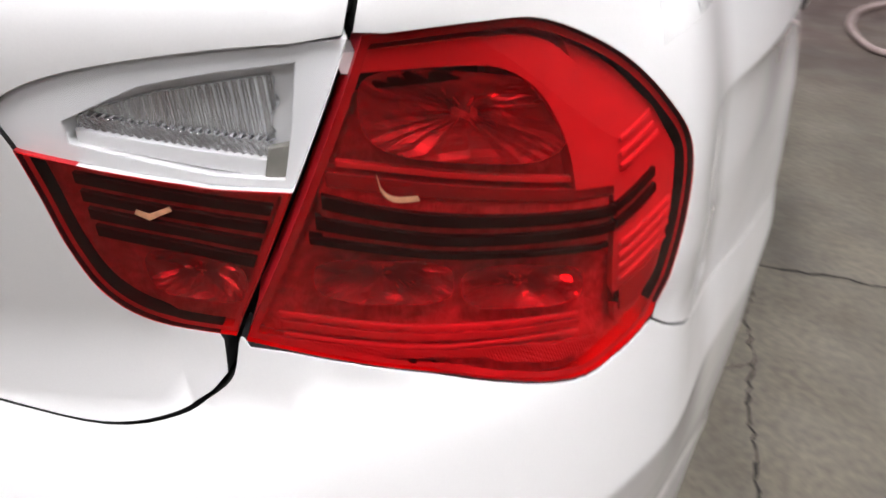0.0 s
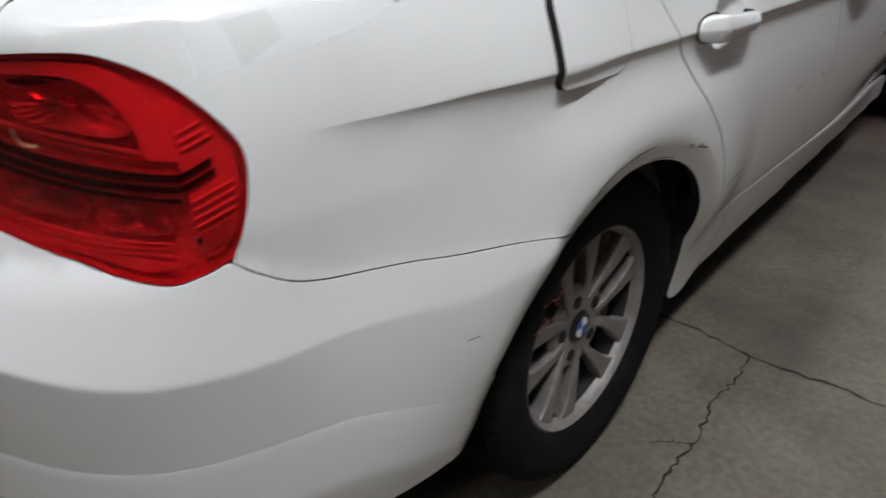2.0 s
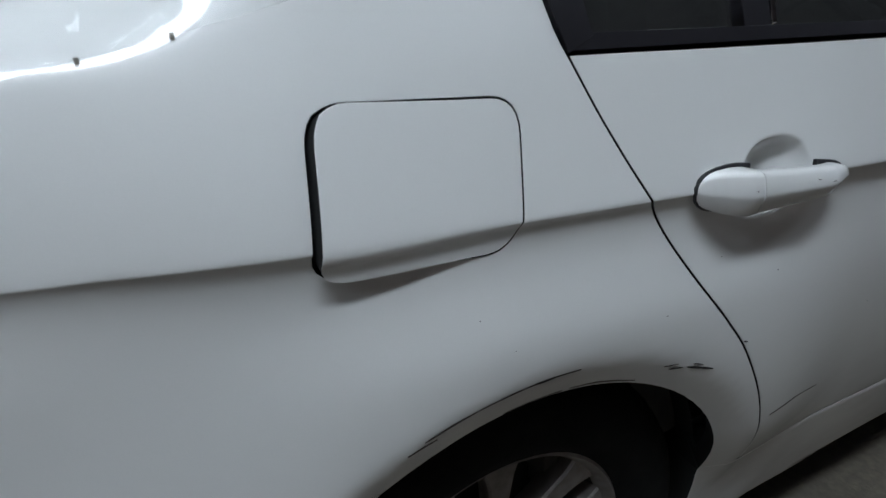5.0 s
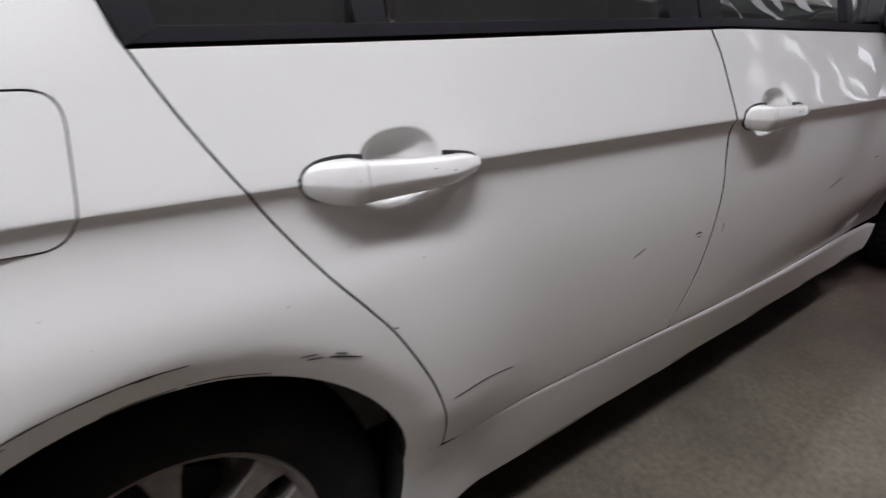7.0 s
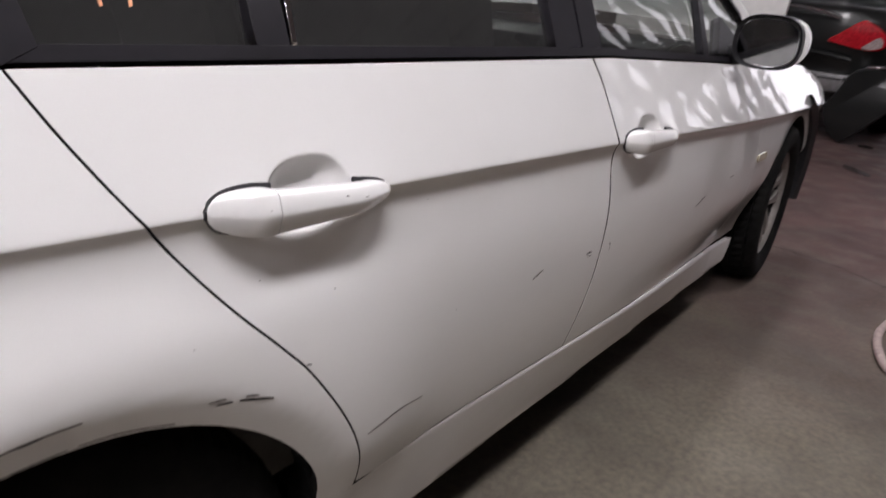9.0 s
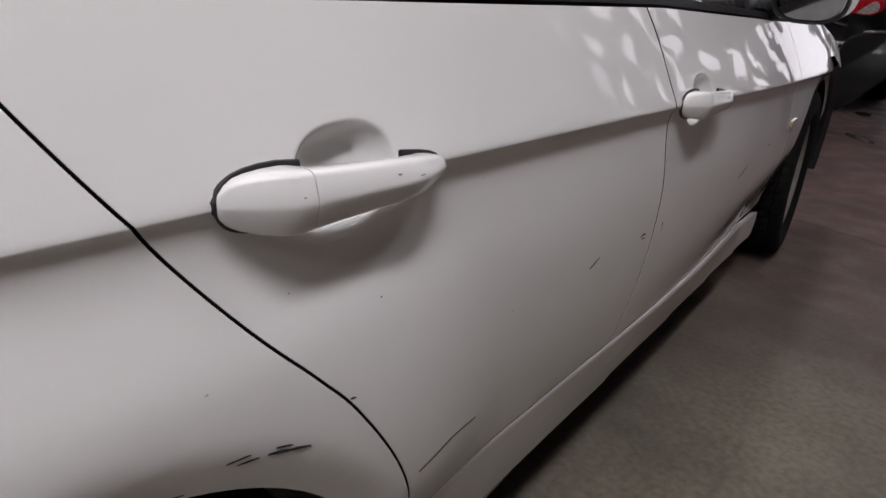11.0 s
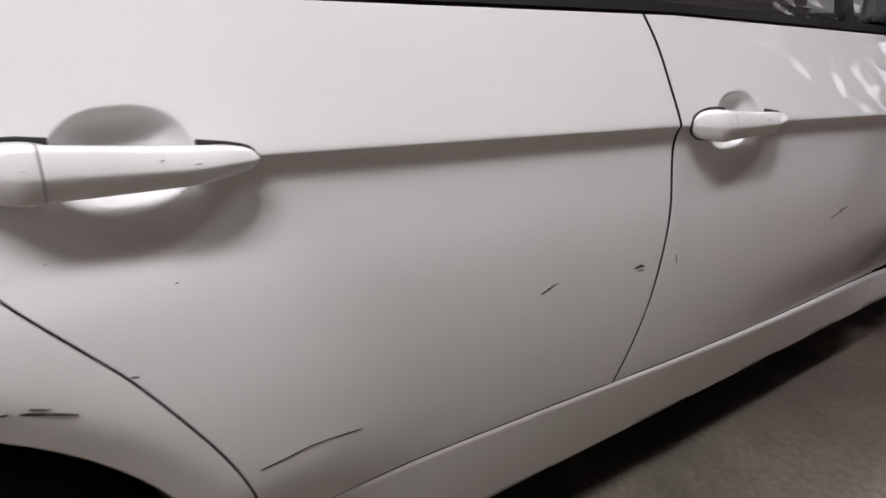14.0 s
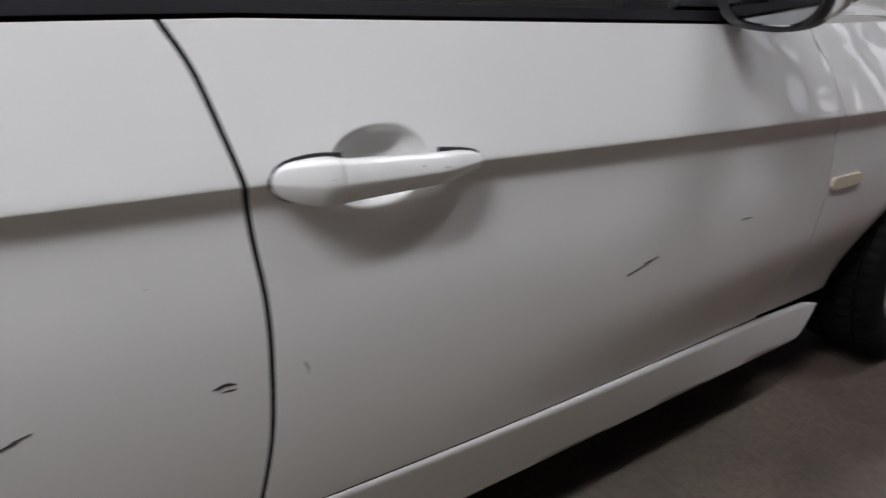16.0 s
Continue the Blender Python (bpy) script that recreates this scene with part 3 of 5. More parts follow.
    for k, p in enumerate(pts):
        d = (pts[min(k + 1, len(pts) - 1)] - pts[max(0, k - 1)]).normalized()
        o = Vector((-d.y, d.x, 0)) * width * rnd.uniform(0.25, 1.0)
        rows.append((bm.verts.new(p + o), bm.verts.new(p - o)))
    for (a, b), (c, d) in zip(rows, rows[1:]):
        bm.faces.new((a, b, d, c))
    return bm


M_CRACK = material("crack_dirt", (0.018, 0.016, 0.014), 0.9, grain=0.4, scale=80)
for seed, (w, pts) in enumerate(((0.0060, [(-2.5, 0.62), (-1.0, 0.60), (0.3, 0.585), (0.84, 0.565), (0.98, 0.54), (1.2, 0.55), (1.4, 0.533), (1.9, 0.54), (3.2, 0.50), (5.0, 0.46)]),
                                  (0.0044, [(0.98, 0.54), (0.988, 0.43), (0.978, 0.32), (1.0, 0.18), (0.994, 0.05), (1.012, -0.07), (1.02, -0.2), (1.0, -0.5), (1.03, -0.9)]),
                                  (0.0016, [(0.998, 0.17), (0.955, 0.145), (0.925, 0.115)]),
                                  (0.005, [(-2.5, 3.25), (0.2, 3.22), (0.83, 3.22), (1.06, 3.18), (1.26, 3.09), (1.9, 3.02), (3.2, 2.9)]))):
    tagged(part("floor_crack", ribbon(pts, w, 0.0015, seed), M_CRACK, smooth=False), "dirt-filled crack in the concrete", "crack", kind="structure")

# ---- the white sedan ----
car = thing("sedan", (0, 0, 0), "white four-door sedan with scraped flank and missing front bumper", "car")

ARCH_R, ARCH_F = (-0.02, 0.31, 0.362), (2.76, 0.31, 0.362)
A_END = -9.0
ARCH_END = 13.1
SEAM_REAR = [(0.030, 0.987), (0.061, 0.922), (0.102, 0.854), (0.171, 0.762), (0.228, 0.698), (0.270, 0.648), (0.330, 0.556), (0.367, 0.478), (0.388, 0.400)]
SEAM_MID = [(0.982, 0.9585), (1.002, 0.915), (1.016, 0.858), (1.0265, 0.8065), (1.031, 0.740), (1.035, 0.680), (1.034, 0.610), (1.027, 0.500), (1.004, 0.3695)]
SEAM_FRONT = [(2.030, 0.898), (2.044, 0.866), (2.075, 0.828), (2.104, 0.747), (2.115, 0.655), (2.113, 0.573), (2.107, 0.479), (2.106, 0.400), (2.098, 0.330), (2.080, 0.3037)]
SEAM_BUMPER = [(-0.690, 0.774), (-0.662, 0.754), (-0.610, 0.729), (-0.50, 0.7095), (-0.43, 0.6930), (-0.30, 0.6655), (-0.188, 0.631)]
LAMP = [(-0.938, 0.829), (-0.900, 0.906), (-0.862, 0.984), (-0.81, 0.9835), (-0.767, 0.977), (-0.717, 0.951), (-0.682, 0.917), (-0.662, 0.885), (-0.664, 0.845), (-0.675, 0.808), (-0.690, 0.779), (-0.718, 0.7685), (-0.757, 0.7645), (-0.842, 0.7920)]
LAMP_SIDE = curve(LAMP[2:11], 5)
LAMP_FOOT = curve(LAMP[10:] + LAMP[:1], 5)
TRUNK_GAP = [(-0.848, 1.03), (-0.868, 0.986), (-0.905, 0.908), (-0.942, 0.832), (-0.952, 0.808), (-0.968, 0.794), (-0.990, 0.784), (-1.030, 0.780), (-1.10, 0.787), (-1.187, 0.794), (S_MID, 0.794)]
gap_line = curve(TRUNK_GAP[:4], 6) + curve(TRUNK_GAP[3:], 5)[1:]


INNER = curve([(-0.8700, 0.9840), (-0.929, 0.9838), (-0.984, 0.9785), (-1.020, 0.9690), (-1.0335, 0.9565), (-1.0290, 0.9400), (-1.0245, 0.918), (-1.0190, 0.888), (-1.0080, 0.8620), (-0.985, 0.8440), (-0.944, 0.8325)], 5)


arch_rear = arc(*ARCH_R, math.degrees(math.atan2(0.631 - 0.31, -0.188 + 0.02)), ARCH_END)
FUEL = soft_corners([(-0.029, 0.959), (-0.209, 0.969), (-0.241, 0.854), (-0.058, 0.8390)], 0.028)
FUEL_HOLE = [(s - (0.0024 if s < -0.2 else 0.0), z) for s, z in moved(turned(FUEL), 0.0016)]
HANDLE = {"rear": (0.163, 0.398, 0.8555, 0.842), "front": (1.051, 1.299, 0.809, 0.797)}


def quarter(mirror):
    sides = curve(SEAM_REAR, 6)
    loop = curve(SEAM_BUMPER, 5) + arch_rear[1:] + [(0.360, 0.3935), (0.3875, 0.3935)] + sides[::-1][1:] + [(0.026, 0.995), (0.012, 1.05), (-0.02, 1.09), (-0.06, 1.125), (-0.16, 1.175), (-0.06, 1.245), (0.10, 1.287), (0.10, 1.334), (-0.12, 1.270), (-0.26, 1.17), (-0.38, 1.095), (-0.50, 1.09), (-0.80, 1.09), (-0.848, 1.03)] + curve(TRUNK_GAP[:2], 4)[1:] + LAMP_SIDE[1:-1]
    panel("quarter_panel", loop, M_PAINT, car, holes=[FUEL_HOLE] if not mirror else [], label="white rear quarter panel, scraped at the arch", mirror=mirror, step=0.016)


BOWL_A, BOWL_B, BOWL_D = 0.058, 0.0435, 0.027


def bowl_centre(k):
    s0, s1, z0, z1 = HANDLE[k]
    return s0 + 0.122, mixed(z0, z1, 0.5) - 0.001


def bowl_ring(k, rho, n=44):
    """A ring of the hand scoop at rho times its rim."""
    cx, cz = bowl_centre(k)
    return [(cx + rho * BOWL_A * math.copysign(abs(math.cos(t)) ** 0.84, math.cos(t)), cz + rho * BOWL_B * math.copysign(abs(math.sin(t)) ** 0.84, math.sin(t))) for t in (2 * math.pi * i / n for i in range(n))]


def scooped(k):
    """The skin of a door with the hand scoop pressed into it."""
    cx, cz = bowl_centre(k)

    def surf(s, z):
        x, y, h = skin(s, z)
        u, w = abs(s - cx) / BOWL_A, abs(z - cz) / BOWL_B
        if u < 1.5 and w < 1.5:
            rho = (u ** 2.38 + w ** 2.38) ** (1 / 2.38)
            x -= BOWL_D * 0.045 * math.log1p(math.exp(min(30.0, (1 - rho ** 3) / 0.045)))
        return (x, y, h)
    return surf


# cross-section of a grip: a lit upper facet, a fine ridge and a lower facet
SECTION = [(-1.0, 0.92), (-0.3, 1.0), (0.15, 0.985), (0.42, 0.93), (0.62, 0.80), (0.97, 0.10), (1.0, 0.0), (0.97, -0.10), (0.55, -0.86), (0.35, -0.96), (-0.3, -1.0), (-1.0, -0.92)]


# half height along the grip and how full it is at its ends
GRIP_F = (-0.02, 0.0, 0.008, 0.03, 0.06, 0.10, 0.16, 0.22, 0.30, 0.50, 0.77, 0.88, 0.94, 0.975, 0.992, 1.0, 1.02)
GRIP_H = (0.0010, 0.0020, 0.0085, 0.0145, 0.0185, 0.0212, 0.0230, 0.0233, 0.0216, 0.0192, 0.0160, 0.0132, 0.0108, 0.0080, 0.0050, 0.0012, 0.0008)
GRIP_END = (0.05, 0.05, 0.40, 0.62, 0.80, 0.95, 1.0, 1.0, 1.0, 1.0, 1.0, 0.92, 0.78, 0.60, 0.40, 0.06, 0.05)


def door(k, mirror):
    a, b = (SEAM_REAR, SEAM_MID) if k == "rear" else (SEAM_MID, SEAM_FRONT)
    wide = 0.0014
    la, lb = curve(a, 6), curve(b, 6)
    if k == "rear":
        lb = [(s - wide, z) for s, z in lb]
    else:
        la = [(s + wide, z) for s, z in la]
    foot = [(s, sill_z(s)) for s in np.linspace(la[-1][0], lb[-1][0], 16)]
    head = [(s, belt_z(s)) for s in np.linspace(la[0][0], lb[0][0], 16)]
    loop = la + foot[1:-1] + lb[::-1] + head[::-1][1:-1]
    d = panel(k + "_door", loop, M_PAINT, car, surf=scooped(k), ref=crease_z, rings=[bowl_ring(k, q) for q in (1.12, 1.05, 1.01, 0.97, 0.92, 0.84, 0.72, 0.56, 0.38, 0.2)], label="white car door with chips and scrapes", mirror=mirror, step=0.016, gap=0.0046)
    s0, s1, z0, z1 = HANDLE[k]
    side = -1 if mirror else 1
    # grip: fixed lock cap at the tail, bar with a fine joint, nose at the front
    length = s1 - s0

    def grip(f0, f1, fat=0.0, back=False, n=26):
        bm, rows = bmesh.new(), []
        for i in range(n + 1):
            f = mixed(f0, f1, i / n)
            # half height, how far it stands out, thickness
            end = min(1.0, max(0.05, float(np.interp(f, GRIP_F, GRIP_END))))
            hh = float(np.interp(f, GRIP_F, GRIP_H)) + fat
            out = 0.006 + 0.020 * eased(f / 0.22) * (1 - 0.75 * eased((f - 0.70) / 0.30))
            s = s0 + f * length
            zc = mixed(z0, z1, f) - 0.002
            x0 = skin(s, crease_z(s))[0] - 0.006
            th = 0.012 * max(0.12, end)
            ring = []
            seated = max(1 - eased((f - 0.24) / 0.05), eased((f - 0.82) / 0.06))
            for cx, cz in SECTION:
                px = x0 + out + th * cx
                if cx < -0.5:
                    px = mixed(px, x0 - 0.002, seated)
                if back:
                    px = x0 + 0.005 + 0.003 * cx
                ring.append(bm.verts.new((side * px, s, zc + hh * cz)))
            rows.append(ring)
        m = len(SECTION)
        for ra, rb in zip(rows, rows[1:]):
            for j in range(m):
                bm.faces.new((ra[j], ra[(j + 1) % m], rb[(j + 1) % m], rb[j]))
        bm.faces.new(rows[0])
        bm.faces.new(rows[-1])
        return bm

    h = part("door_handle", grip(0.262, 1.0), M_HANDLE, d, "white pull handle with dark nicks")
    part("lock_cap", grip(0.0, 0.257), M_HANDLE, h)
    for f, dz, w in ((0.62, 0.0065, 0.0012), (0.74, 0.002, 0.0026), (0.21, 0.004, 0.0009)) if not mirror else ():
        s = s0 + f * length
        x = skin(s, crease_z(s))[0] - 0.006 + 0.006 + 0.020 * eased(f / 0.22) * (1 - 0.75 * eased((f - 0.70) / 0.30)) + 0.0113
        zc = mixed(z0, z1, f) + dz
        part("nick", box(bmesh.new(), (x - 0.002, s - w, zc - 0.0003), (x + 0.0001, s + w, zc + 0.0003)), M_SCUFF, h, "dark nick")
    # Black gaskets that also stand for the shade in the gap round the handle.
    part("tail_gasket", grip(-0.009, 0.305, 0.0024, True), M_BLACK, h, "black rubber gasket and gap shade")
    part("nose_gasket", grip(0.775, 1.008, 0.0022, True), M_BLACK, h, "black rubber gasket and gap shade")
    return d


def fender(mirror):
    la = curve(SEAM_FRONT, 6)
    loop = la[:1] + la[1:] + [(2.084, 0.3100), (2.235, 0.3035), (2.357, 0.299), (2.366, 0.36), (2.392, 0.44)] + arc(*ARCH_F, 148, 28)[1:] + [(3.20, 0.55), (3.30, 0.66), (3.28, 0.74), (3.10, 0.80), (2.80, 0.855), (2.40, 0.884), (2.15, 0.894)]
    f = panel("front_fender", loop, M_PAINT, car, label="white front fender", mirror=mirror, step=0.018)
    mk = rounded(2.125, 2.235, 0.600, 0.622, 0.010, 0.05)
    panel("side_marker", mk, M_AMBER, f, lift=0.006, step=0.012, gap=0, depth=0.006, label="pale side repeater lens", mirror=mirror)


SKIRT_FOOT = (0.813, 0.191)


def skirt_x(s, z):
    zt = sill_z(s)
    d = zt - z
    blend = eased((s - 0.39) / 0.16)
    ledge = 0.0025 + 0.010 * eased((s - 0.5) / 1.3)
    top = flank_x(s, zt) + ledge * blend * eased(d / 0.009)
    k = min(1.0, d / (zt - SKIRT_FOOT[1]))
    x = mixed(flank_x(s, z), mixed(top, SKIRT_FOOT[0], k) + 0.002 * math.sin(math.pi * k), blend)
    if s < 0.6:
        x = max(x, mixed(0.827 + 0.135 * (z - 0.2), x, blend))
    return (x - 0.9 * max(0.0, d - (zt - SKIRT_FOOT[1]) + 0.012) ** 1.1 * blend, s, z)


def skirt(mirror):
    top = [(s, sill_z(s)) for s in np.linspace(0.3335, 2.322, 42)]
    loop = arc(*ARCH_R, 12.6, A_END, 10) + [(0.337, 0.228), (0.358, 0.206), (0.3865, 0.196)] + [(s, 0.186) for s in np.linspace(0.5, 2.2, 12)] + [(2.255, 0.190), (2.275, 0.210), (2.322, 0.276)] + top[::-1][1:]
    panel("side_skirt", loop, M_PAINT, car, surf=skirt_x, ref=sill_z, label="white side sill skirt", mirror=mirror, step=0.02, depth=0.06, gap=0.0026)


for mir in (False, True):
    quarter(mir)
    door("rear", mir)
    door("front", mir)
    fender(mir)
    skirt(mir)
flapd = panel("fuel_flap", FUEL, M_PAINT, car, lift=lambda s, z: 0.0105 * eased((-0.05 - s) / 0.17), gap=0.0012, step=0.014, label="white fuel filler flap standing slightly open")
panel("filler_well", moved(turned(FUEL_HOLE), 0.01), M_DARK, car, lift=-0.016, rim=False, step=0.03)

# rear bumper in three bands, tail lamps, trunk lid
bump_top = [(s, z - 0.001) for s, z in TRUNK_GAP[:2:-1]] + [(-0.938, 0.824)]
foot = [(s, z - 0.0028) for s, z in LAMP_FOOT]
BAND1 = [(s, groove_z(s)) for s in np.linspace(-0.352, S_MID, 40)]
BAND3 = [(-0.378, 0.335), (-0.55, 0.345), (-0.75, 0.352), (-0.95, 0.352), (-1.2, 0.345), (S_MID, 0.34)]
for mir in (False, True):
    rear_arc = arc(*ARCH_R, math.degrees(math.atan2(0.627 - 0.31, -0.188 + 0.02)), 155, 8)
    loop = curve(bump_top, 4) + foot[::-1][1:-1] + [(s, z - 0.0005) for s, z in curve(SEAM_BUMPER, 5)] + rear_arc[1:-1] + BAND1
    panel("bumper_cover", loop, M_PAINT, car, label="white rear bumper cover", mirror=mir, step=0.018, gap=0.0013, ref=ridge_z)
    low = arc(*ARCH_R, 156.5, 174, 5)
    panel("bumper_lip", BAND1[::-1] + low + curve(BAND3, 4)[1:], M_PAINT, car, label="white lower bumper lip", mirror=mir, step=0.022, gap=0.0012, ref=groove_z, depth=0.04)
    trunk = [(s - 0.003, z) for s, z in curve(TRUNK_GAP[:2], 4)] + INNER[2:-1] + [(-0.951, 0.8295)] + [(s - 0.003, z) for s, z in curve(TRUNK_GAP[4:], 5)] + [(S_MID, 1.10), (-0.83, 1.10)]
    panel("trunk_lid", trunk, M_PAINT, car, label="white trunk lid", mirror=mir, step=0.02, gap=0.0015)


def deep(d):
    """The skin sunk by d."""
    def surf(s, z):
        return tuple(np.array(skin(s, z)) - d * normal_at(skin, s, z))
    return surf


def fluted(d, pitch, height, slope=0.0):
    """The skin sunk by d and moulded into upright flutes."""
    base = deep(d)

    def surf(s, z):
        p = np.array(base(s, z))
        return tuple(p + height * math.sin(2 * math.pi * (s + slope * z) / pitch) * normal_at(skin, s, z))
    return surf


def bowl_edge(cs, cz, a, b, n=48, k=1.0, lean=0.22):
    out = []
    for i in range(n):
        c, w = math.cos(2 * math.pi * i / n), math.sin(2 * math.pi * i / n)
        c, w = math.copysign(abs(c) ** 0.6, c), math.copysign(abs(w) ** 0.6, w)
        out.append((cs + k * a * c, cz - lean * k * a * c + k * b * w))
    return out


def reflector(t, cs, cz, a, b, d0, d1, seed, n=40, rows=8):
    """A moulded mirror bowl of many small facets, from depth d0 at its rim to d1."""
    rnd, bm, rings = random.Random(seed), bmesh.new(), []
    for j in range(rows):
        q = j / (rows - 1)
        ring = []
        for i, (s, z) in enumerate(bowl_edge(cs, cz, a, b, n, 1 - 0.86 * q)):
            wob = 0.0011 * (1 if i % 2 else -1) * (0 < q) + rnd.uniform(-0.0006, 0.0006)
            ring.append(bm.verts.new(np.array(skin(s, z)) - (d0 + (d1 - d0) * (1 - (1 - q) ** 2) + wob) * normal_at(skin, s, z)))
        rings.append(ring)
    for ra, rb in zip(rings, rings[1:]):
        for i in range(n):
            bm.faces.new((ra[i], ra[(i + 1) % n], rb[(i + 1) % n], rb[i]))
    bm.faces.new(rings[-1])
    part("reflector", bm, M_REFLECT, t, "faceted mirror reflector", smooth=False)


def strip(line, h, per=5):
    """A band of height h along a curve of (s, z); h may taper as (start, end)."""
    c = curve(line, per)
    h0, h1 = h if isinstance(h, tuple) else (h, h)
    hs = [mixed(h0, h1, k / (len(c) - 1)) / 2 for k in range(len(c))]
    return [(p, z + w) for (p, z), w in zip(c, hs)] + [(p, z - w) for (p, z), w in zip(c[::-1], hs[::-1])]


def lamp(mirror):
    body = LAMP_FOOT + curve(LAMP[:3], 3)[1:-1] + LAMP_SIDE[:-1]
    t = panel("tail_light", body, M_RED, car, gap=-0.0012, step=0.014, depth=0.026, label="red tail light lens with a pencil mark", mirror=mirror)
    t.visible_shadow = False
    panel("lamp_pan", body, M_PAN, t, surf=deep(0.017), gap=0.001, step=0.02, rim=False, mirror=mirror, label="grey lamp housing")
    inner = moved(moved(turned(dense(body, 0.01)), -0.0035), -0.0035)
    panel("lamp_border", body, M_RIM, t, surf=deep(0.0040), holes=[inner], gap=-0.0004, step=0.01, rim=False, mirror=mirror, label="dark lamp border")
    if mirror:
        return
    # upper chamber: a hood that turns down at the corner, mirror bowl, ledge
    hood = curve([(-0.876, 0.9765), (-0.81, 0.9760), (-0.765, 0.9680), (-0.740, 0.9440), (-0.728, 0.9100), (-0.7225, 0.8800)], 5) + curve([(-0.7500, 0.8840), (-0.755, 0.912), (-0.770, 0.942), (-0.795, 0.9600), (-0.83, 0.9655), (-0.874, 0.9675)], 5)
    panel("hood", hood, M_FRAME, t, surf=deep(0.0060), gap=0, step=0.008, depth=0.018, label="pale rounded chamber hood")
    panel("shade_strip", [(-0.868, 0.9670), (-0.805, 0.9650), (-0.806, 0.9560), (-0.872, 0.9580)], M_STRIPE, t, surf=deep(0.0100), gap=0, step=0.012, depth=0.004, label="dark shade strip")
    reflector(t, -0.812, 0.9360, 0.057, 0.0240, 0.007, 0.0165, 3)
    panel("ledge", strip([(-0.888, 0.9150), (-0.855, 0.9060), (-0.820, 0.8965), (-0.780, 0.8865), (-0.750, 0.8800), (-0.7235, 0.8770)], 0.0070), M_REFLECT, t, surf=deep(0.0075), gap=0, step=0.008, depth=0.010, label="bright mirror ledge")
    panel("ledge_lip", strip([(-0.882, 0.9215), (-0.850, 0.9135), (-0.815, 0.9040), (-0.775, 0.8945), (-0.752, 0.8895)], 0.0022), M_FRAME, t, surf=deep(0.0090), gap=0, step=0.008, depth=0.004, label="pale ledge lip")
    # dark louvre over the face, two of its bars run on round the corner
    panel("louvre_back", strip([(-0.892, 0.8990), (-0.825, 0.8740), (-0.726, 0.8540)], 0.036), M_PAN, t, surf=deep(0.0085), gap=0, step=0.012, depth=0.004, label="dark louvre back")
    for h, line in (((0.0066, 0.0056), [(-0.891, 0.9040), (-0.860, 0.8925), (-0.824, 0.8820), (-0.780, 0.8725), (-0.741, 0.8660), (-0.723, 0.8640)]), ((0.0056, 0.0050), [(-0.895, 0.8925), (-0.860, 0.8810), (-0.825, 0.8705), (-0.780, 0.8610), (-0.738, 0.8545), (-0.724, 0.8535)]),
                    ((0.0030, 0.0026), [(-0.899, 0.8835), (-0.860, 0.8715), (-0.825, 0.8610), (-0.780, 0.8510), (-0.742, 0.8440), (-0.728, 0.8425)]),
                    (0.0044, [(-0.7215, 0.8655), (-0.708, 0.8710), (-0.6915, 0.8785)]), (0.0042, [(-0.7215, 0.8545), (-0.708, 0.8600), (-0.6905, 0.8680)])):
        panel("louvre_bar", strip(line, h), M_STRIPE, t, surf=deep(0.0052), gap=0, step=0.008, depth=0.006, label="dark louvre bar")
    # lower chamber: two mirror bowls, fine lines and a reflex grid below
    reflector(t, -0.859, 0.8500, 0.040, 0.0140, 0.008, 0.0162, 5, 44, 6)
    reflector(t, -0.779, 0.8285, 0.036, 0.0140, 0.008, 0.0162, 6, 44, 6)
    for dz, mat, h in ((0.0, M_RIM, 0.0036), (0.0065, M_FRAME, 0.0012), (-0.0065, M_FRAME, 0.0012), (-0.0125, M_RIM, 0.0030)):
        panel("lamp_line", strip([(-0.919, 0.8340 + dz), (-0.84, 0.8120 + dz), (-0.748, 0.7940 + dz)], h), mat, t, surf=deep(0.0055), gap=0, step=0.012, depth=0.003, label="moulded lamp line")
    panel("reflex_band", [(-0.928, 0.8270), (-0.84, 0.8030), (-0.755, 0.7830), (-0.735, 0.7800), (-0.738, 0.7760), (-0.765, 0.7755), (-0.84, 0.7990), (-0.926, 0.8235)], M_GRID, t, surf=deep(0.0050), gap=0, step=0.012, depth=0.003, label="reflex band")
    # the side: a plain bright field with thin ribs, grid at its foot
    panel("side_field", [(-0.748, 0.9640), (-0.728, 0.905), (-0.7215, 0.87), (-0.7205, 0.80), (-0.716, 0.783), (-0.697, 0.786), (-0.681, 0.808), (-0.670, 0.845), (-0.668, 0.885), (-0.688, 0.9165), (-0.718, 0.9460)], M_FRAME, t, surf=deep(0.0085), gap=0, step=0.012, depth=0.006, label="pale side field")
    for z0, run in ((0.9060, 0.024), (0.8975, 0.026), (0.8900, 0.030), (0.8400, 0.042), (0.8315, 0.043), (0.8230, 0.042), (0.8145, 0.040)):
        panel("side_rib", strip([(-0.7175, z0), (-0.705, z0 + 0.0045), (-0.7175 + run, z0 + 0.38 * run)], 0.0017), M_LAMPWHITE, t, surf=deep(0.0055), gap=0, step=0.008, depth=0.002, label="bright thin rib")
    panel("side_grid", [(-0.7165, 0.807), (-0.700, 0.813), (-0.683, 0.820), (-0.690, 0.803), (-0.701, 0.790), (-0.715, 0.789)], M_GRID, t, surf=deep(0.0060), gap=0, step=0.010, depth=0.002, label="reflex grid")
    hook = curve([(-0.8640, 0.9180), (-0.8620, 0.9100), (-0.8560, 0.9045), (-0.8440, 0.9030)], 5)
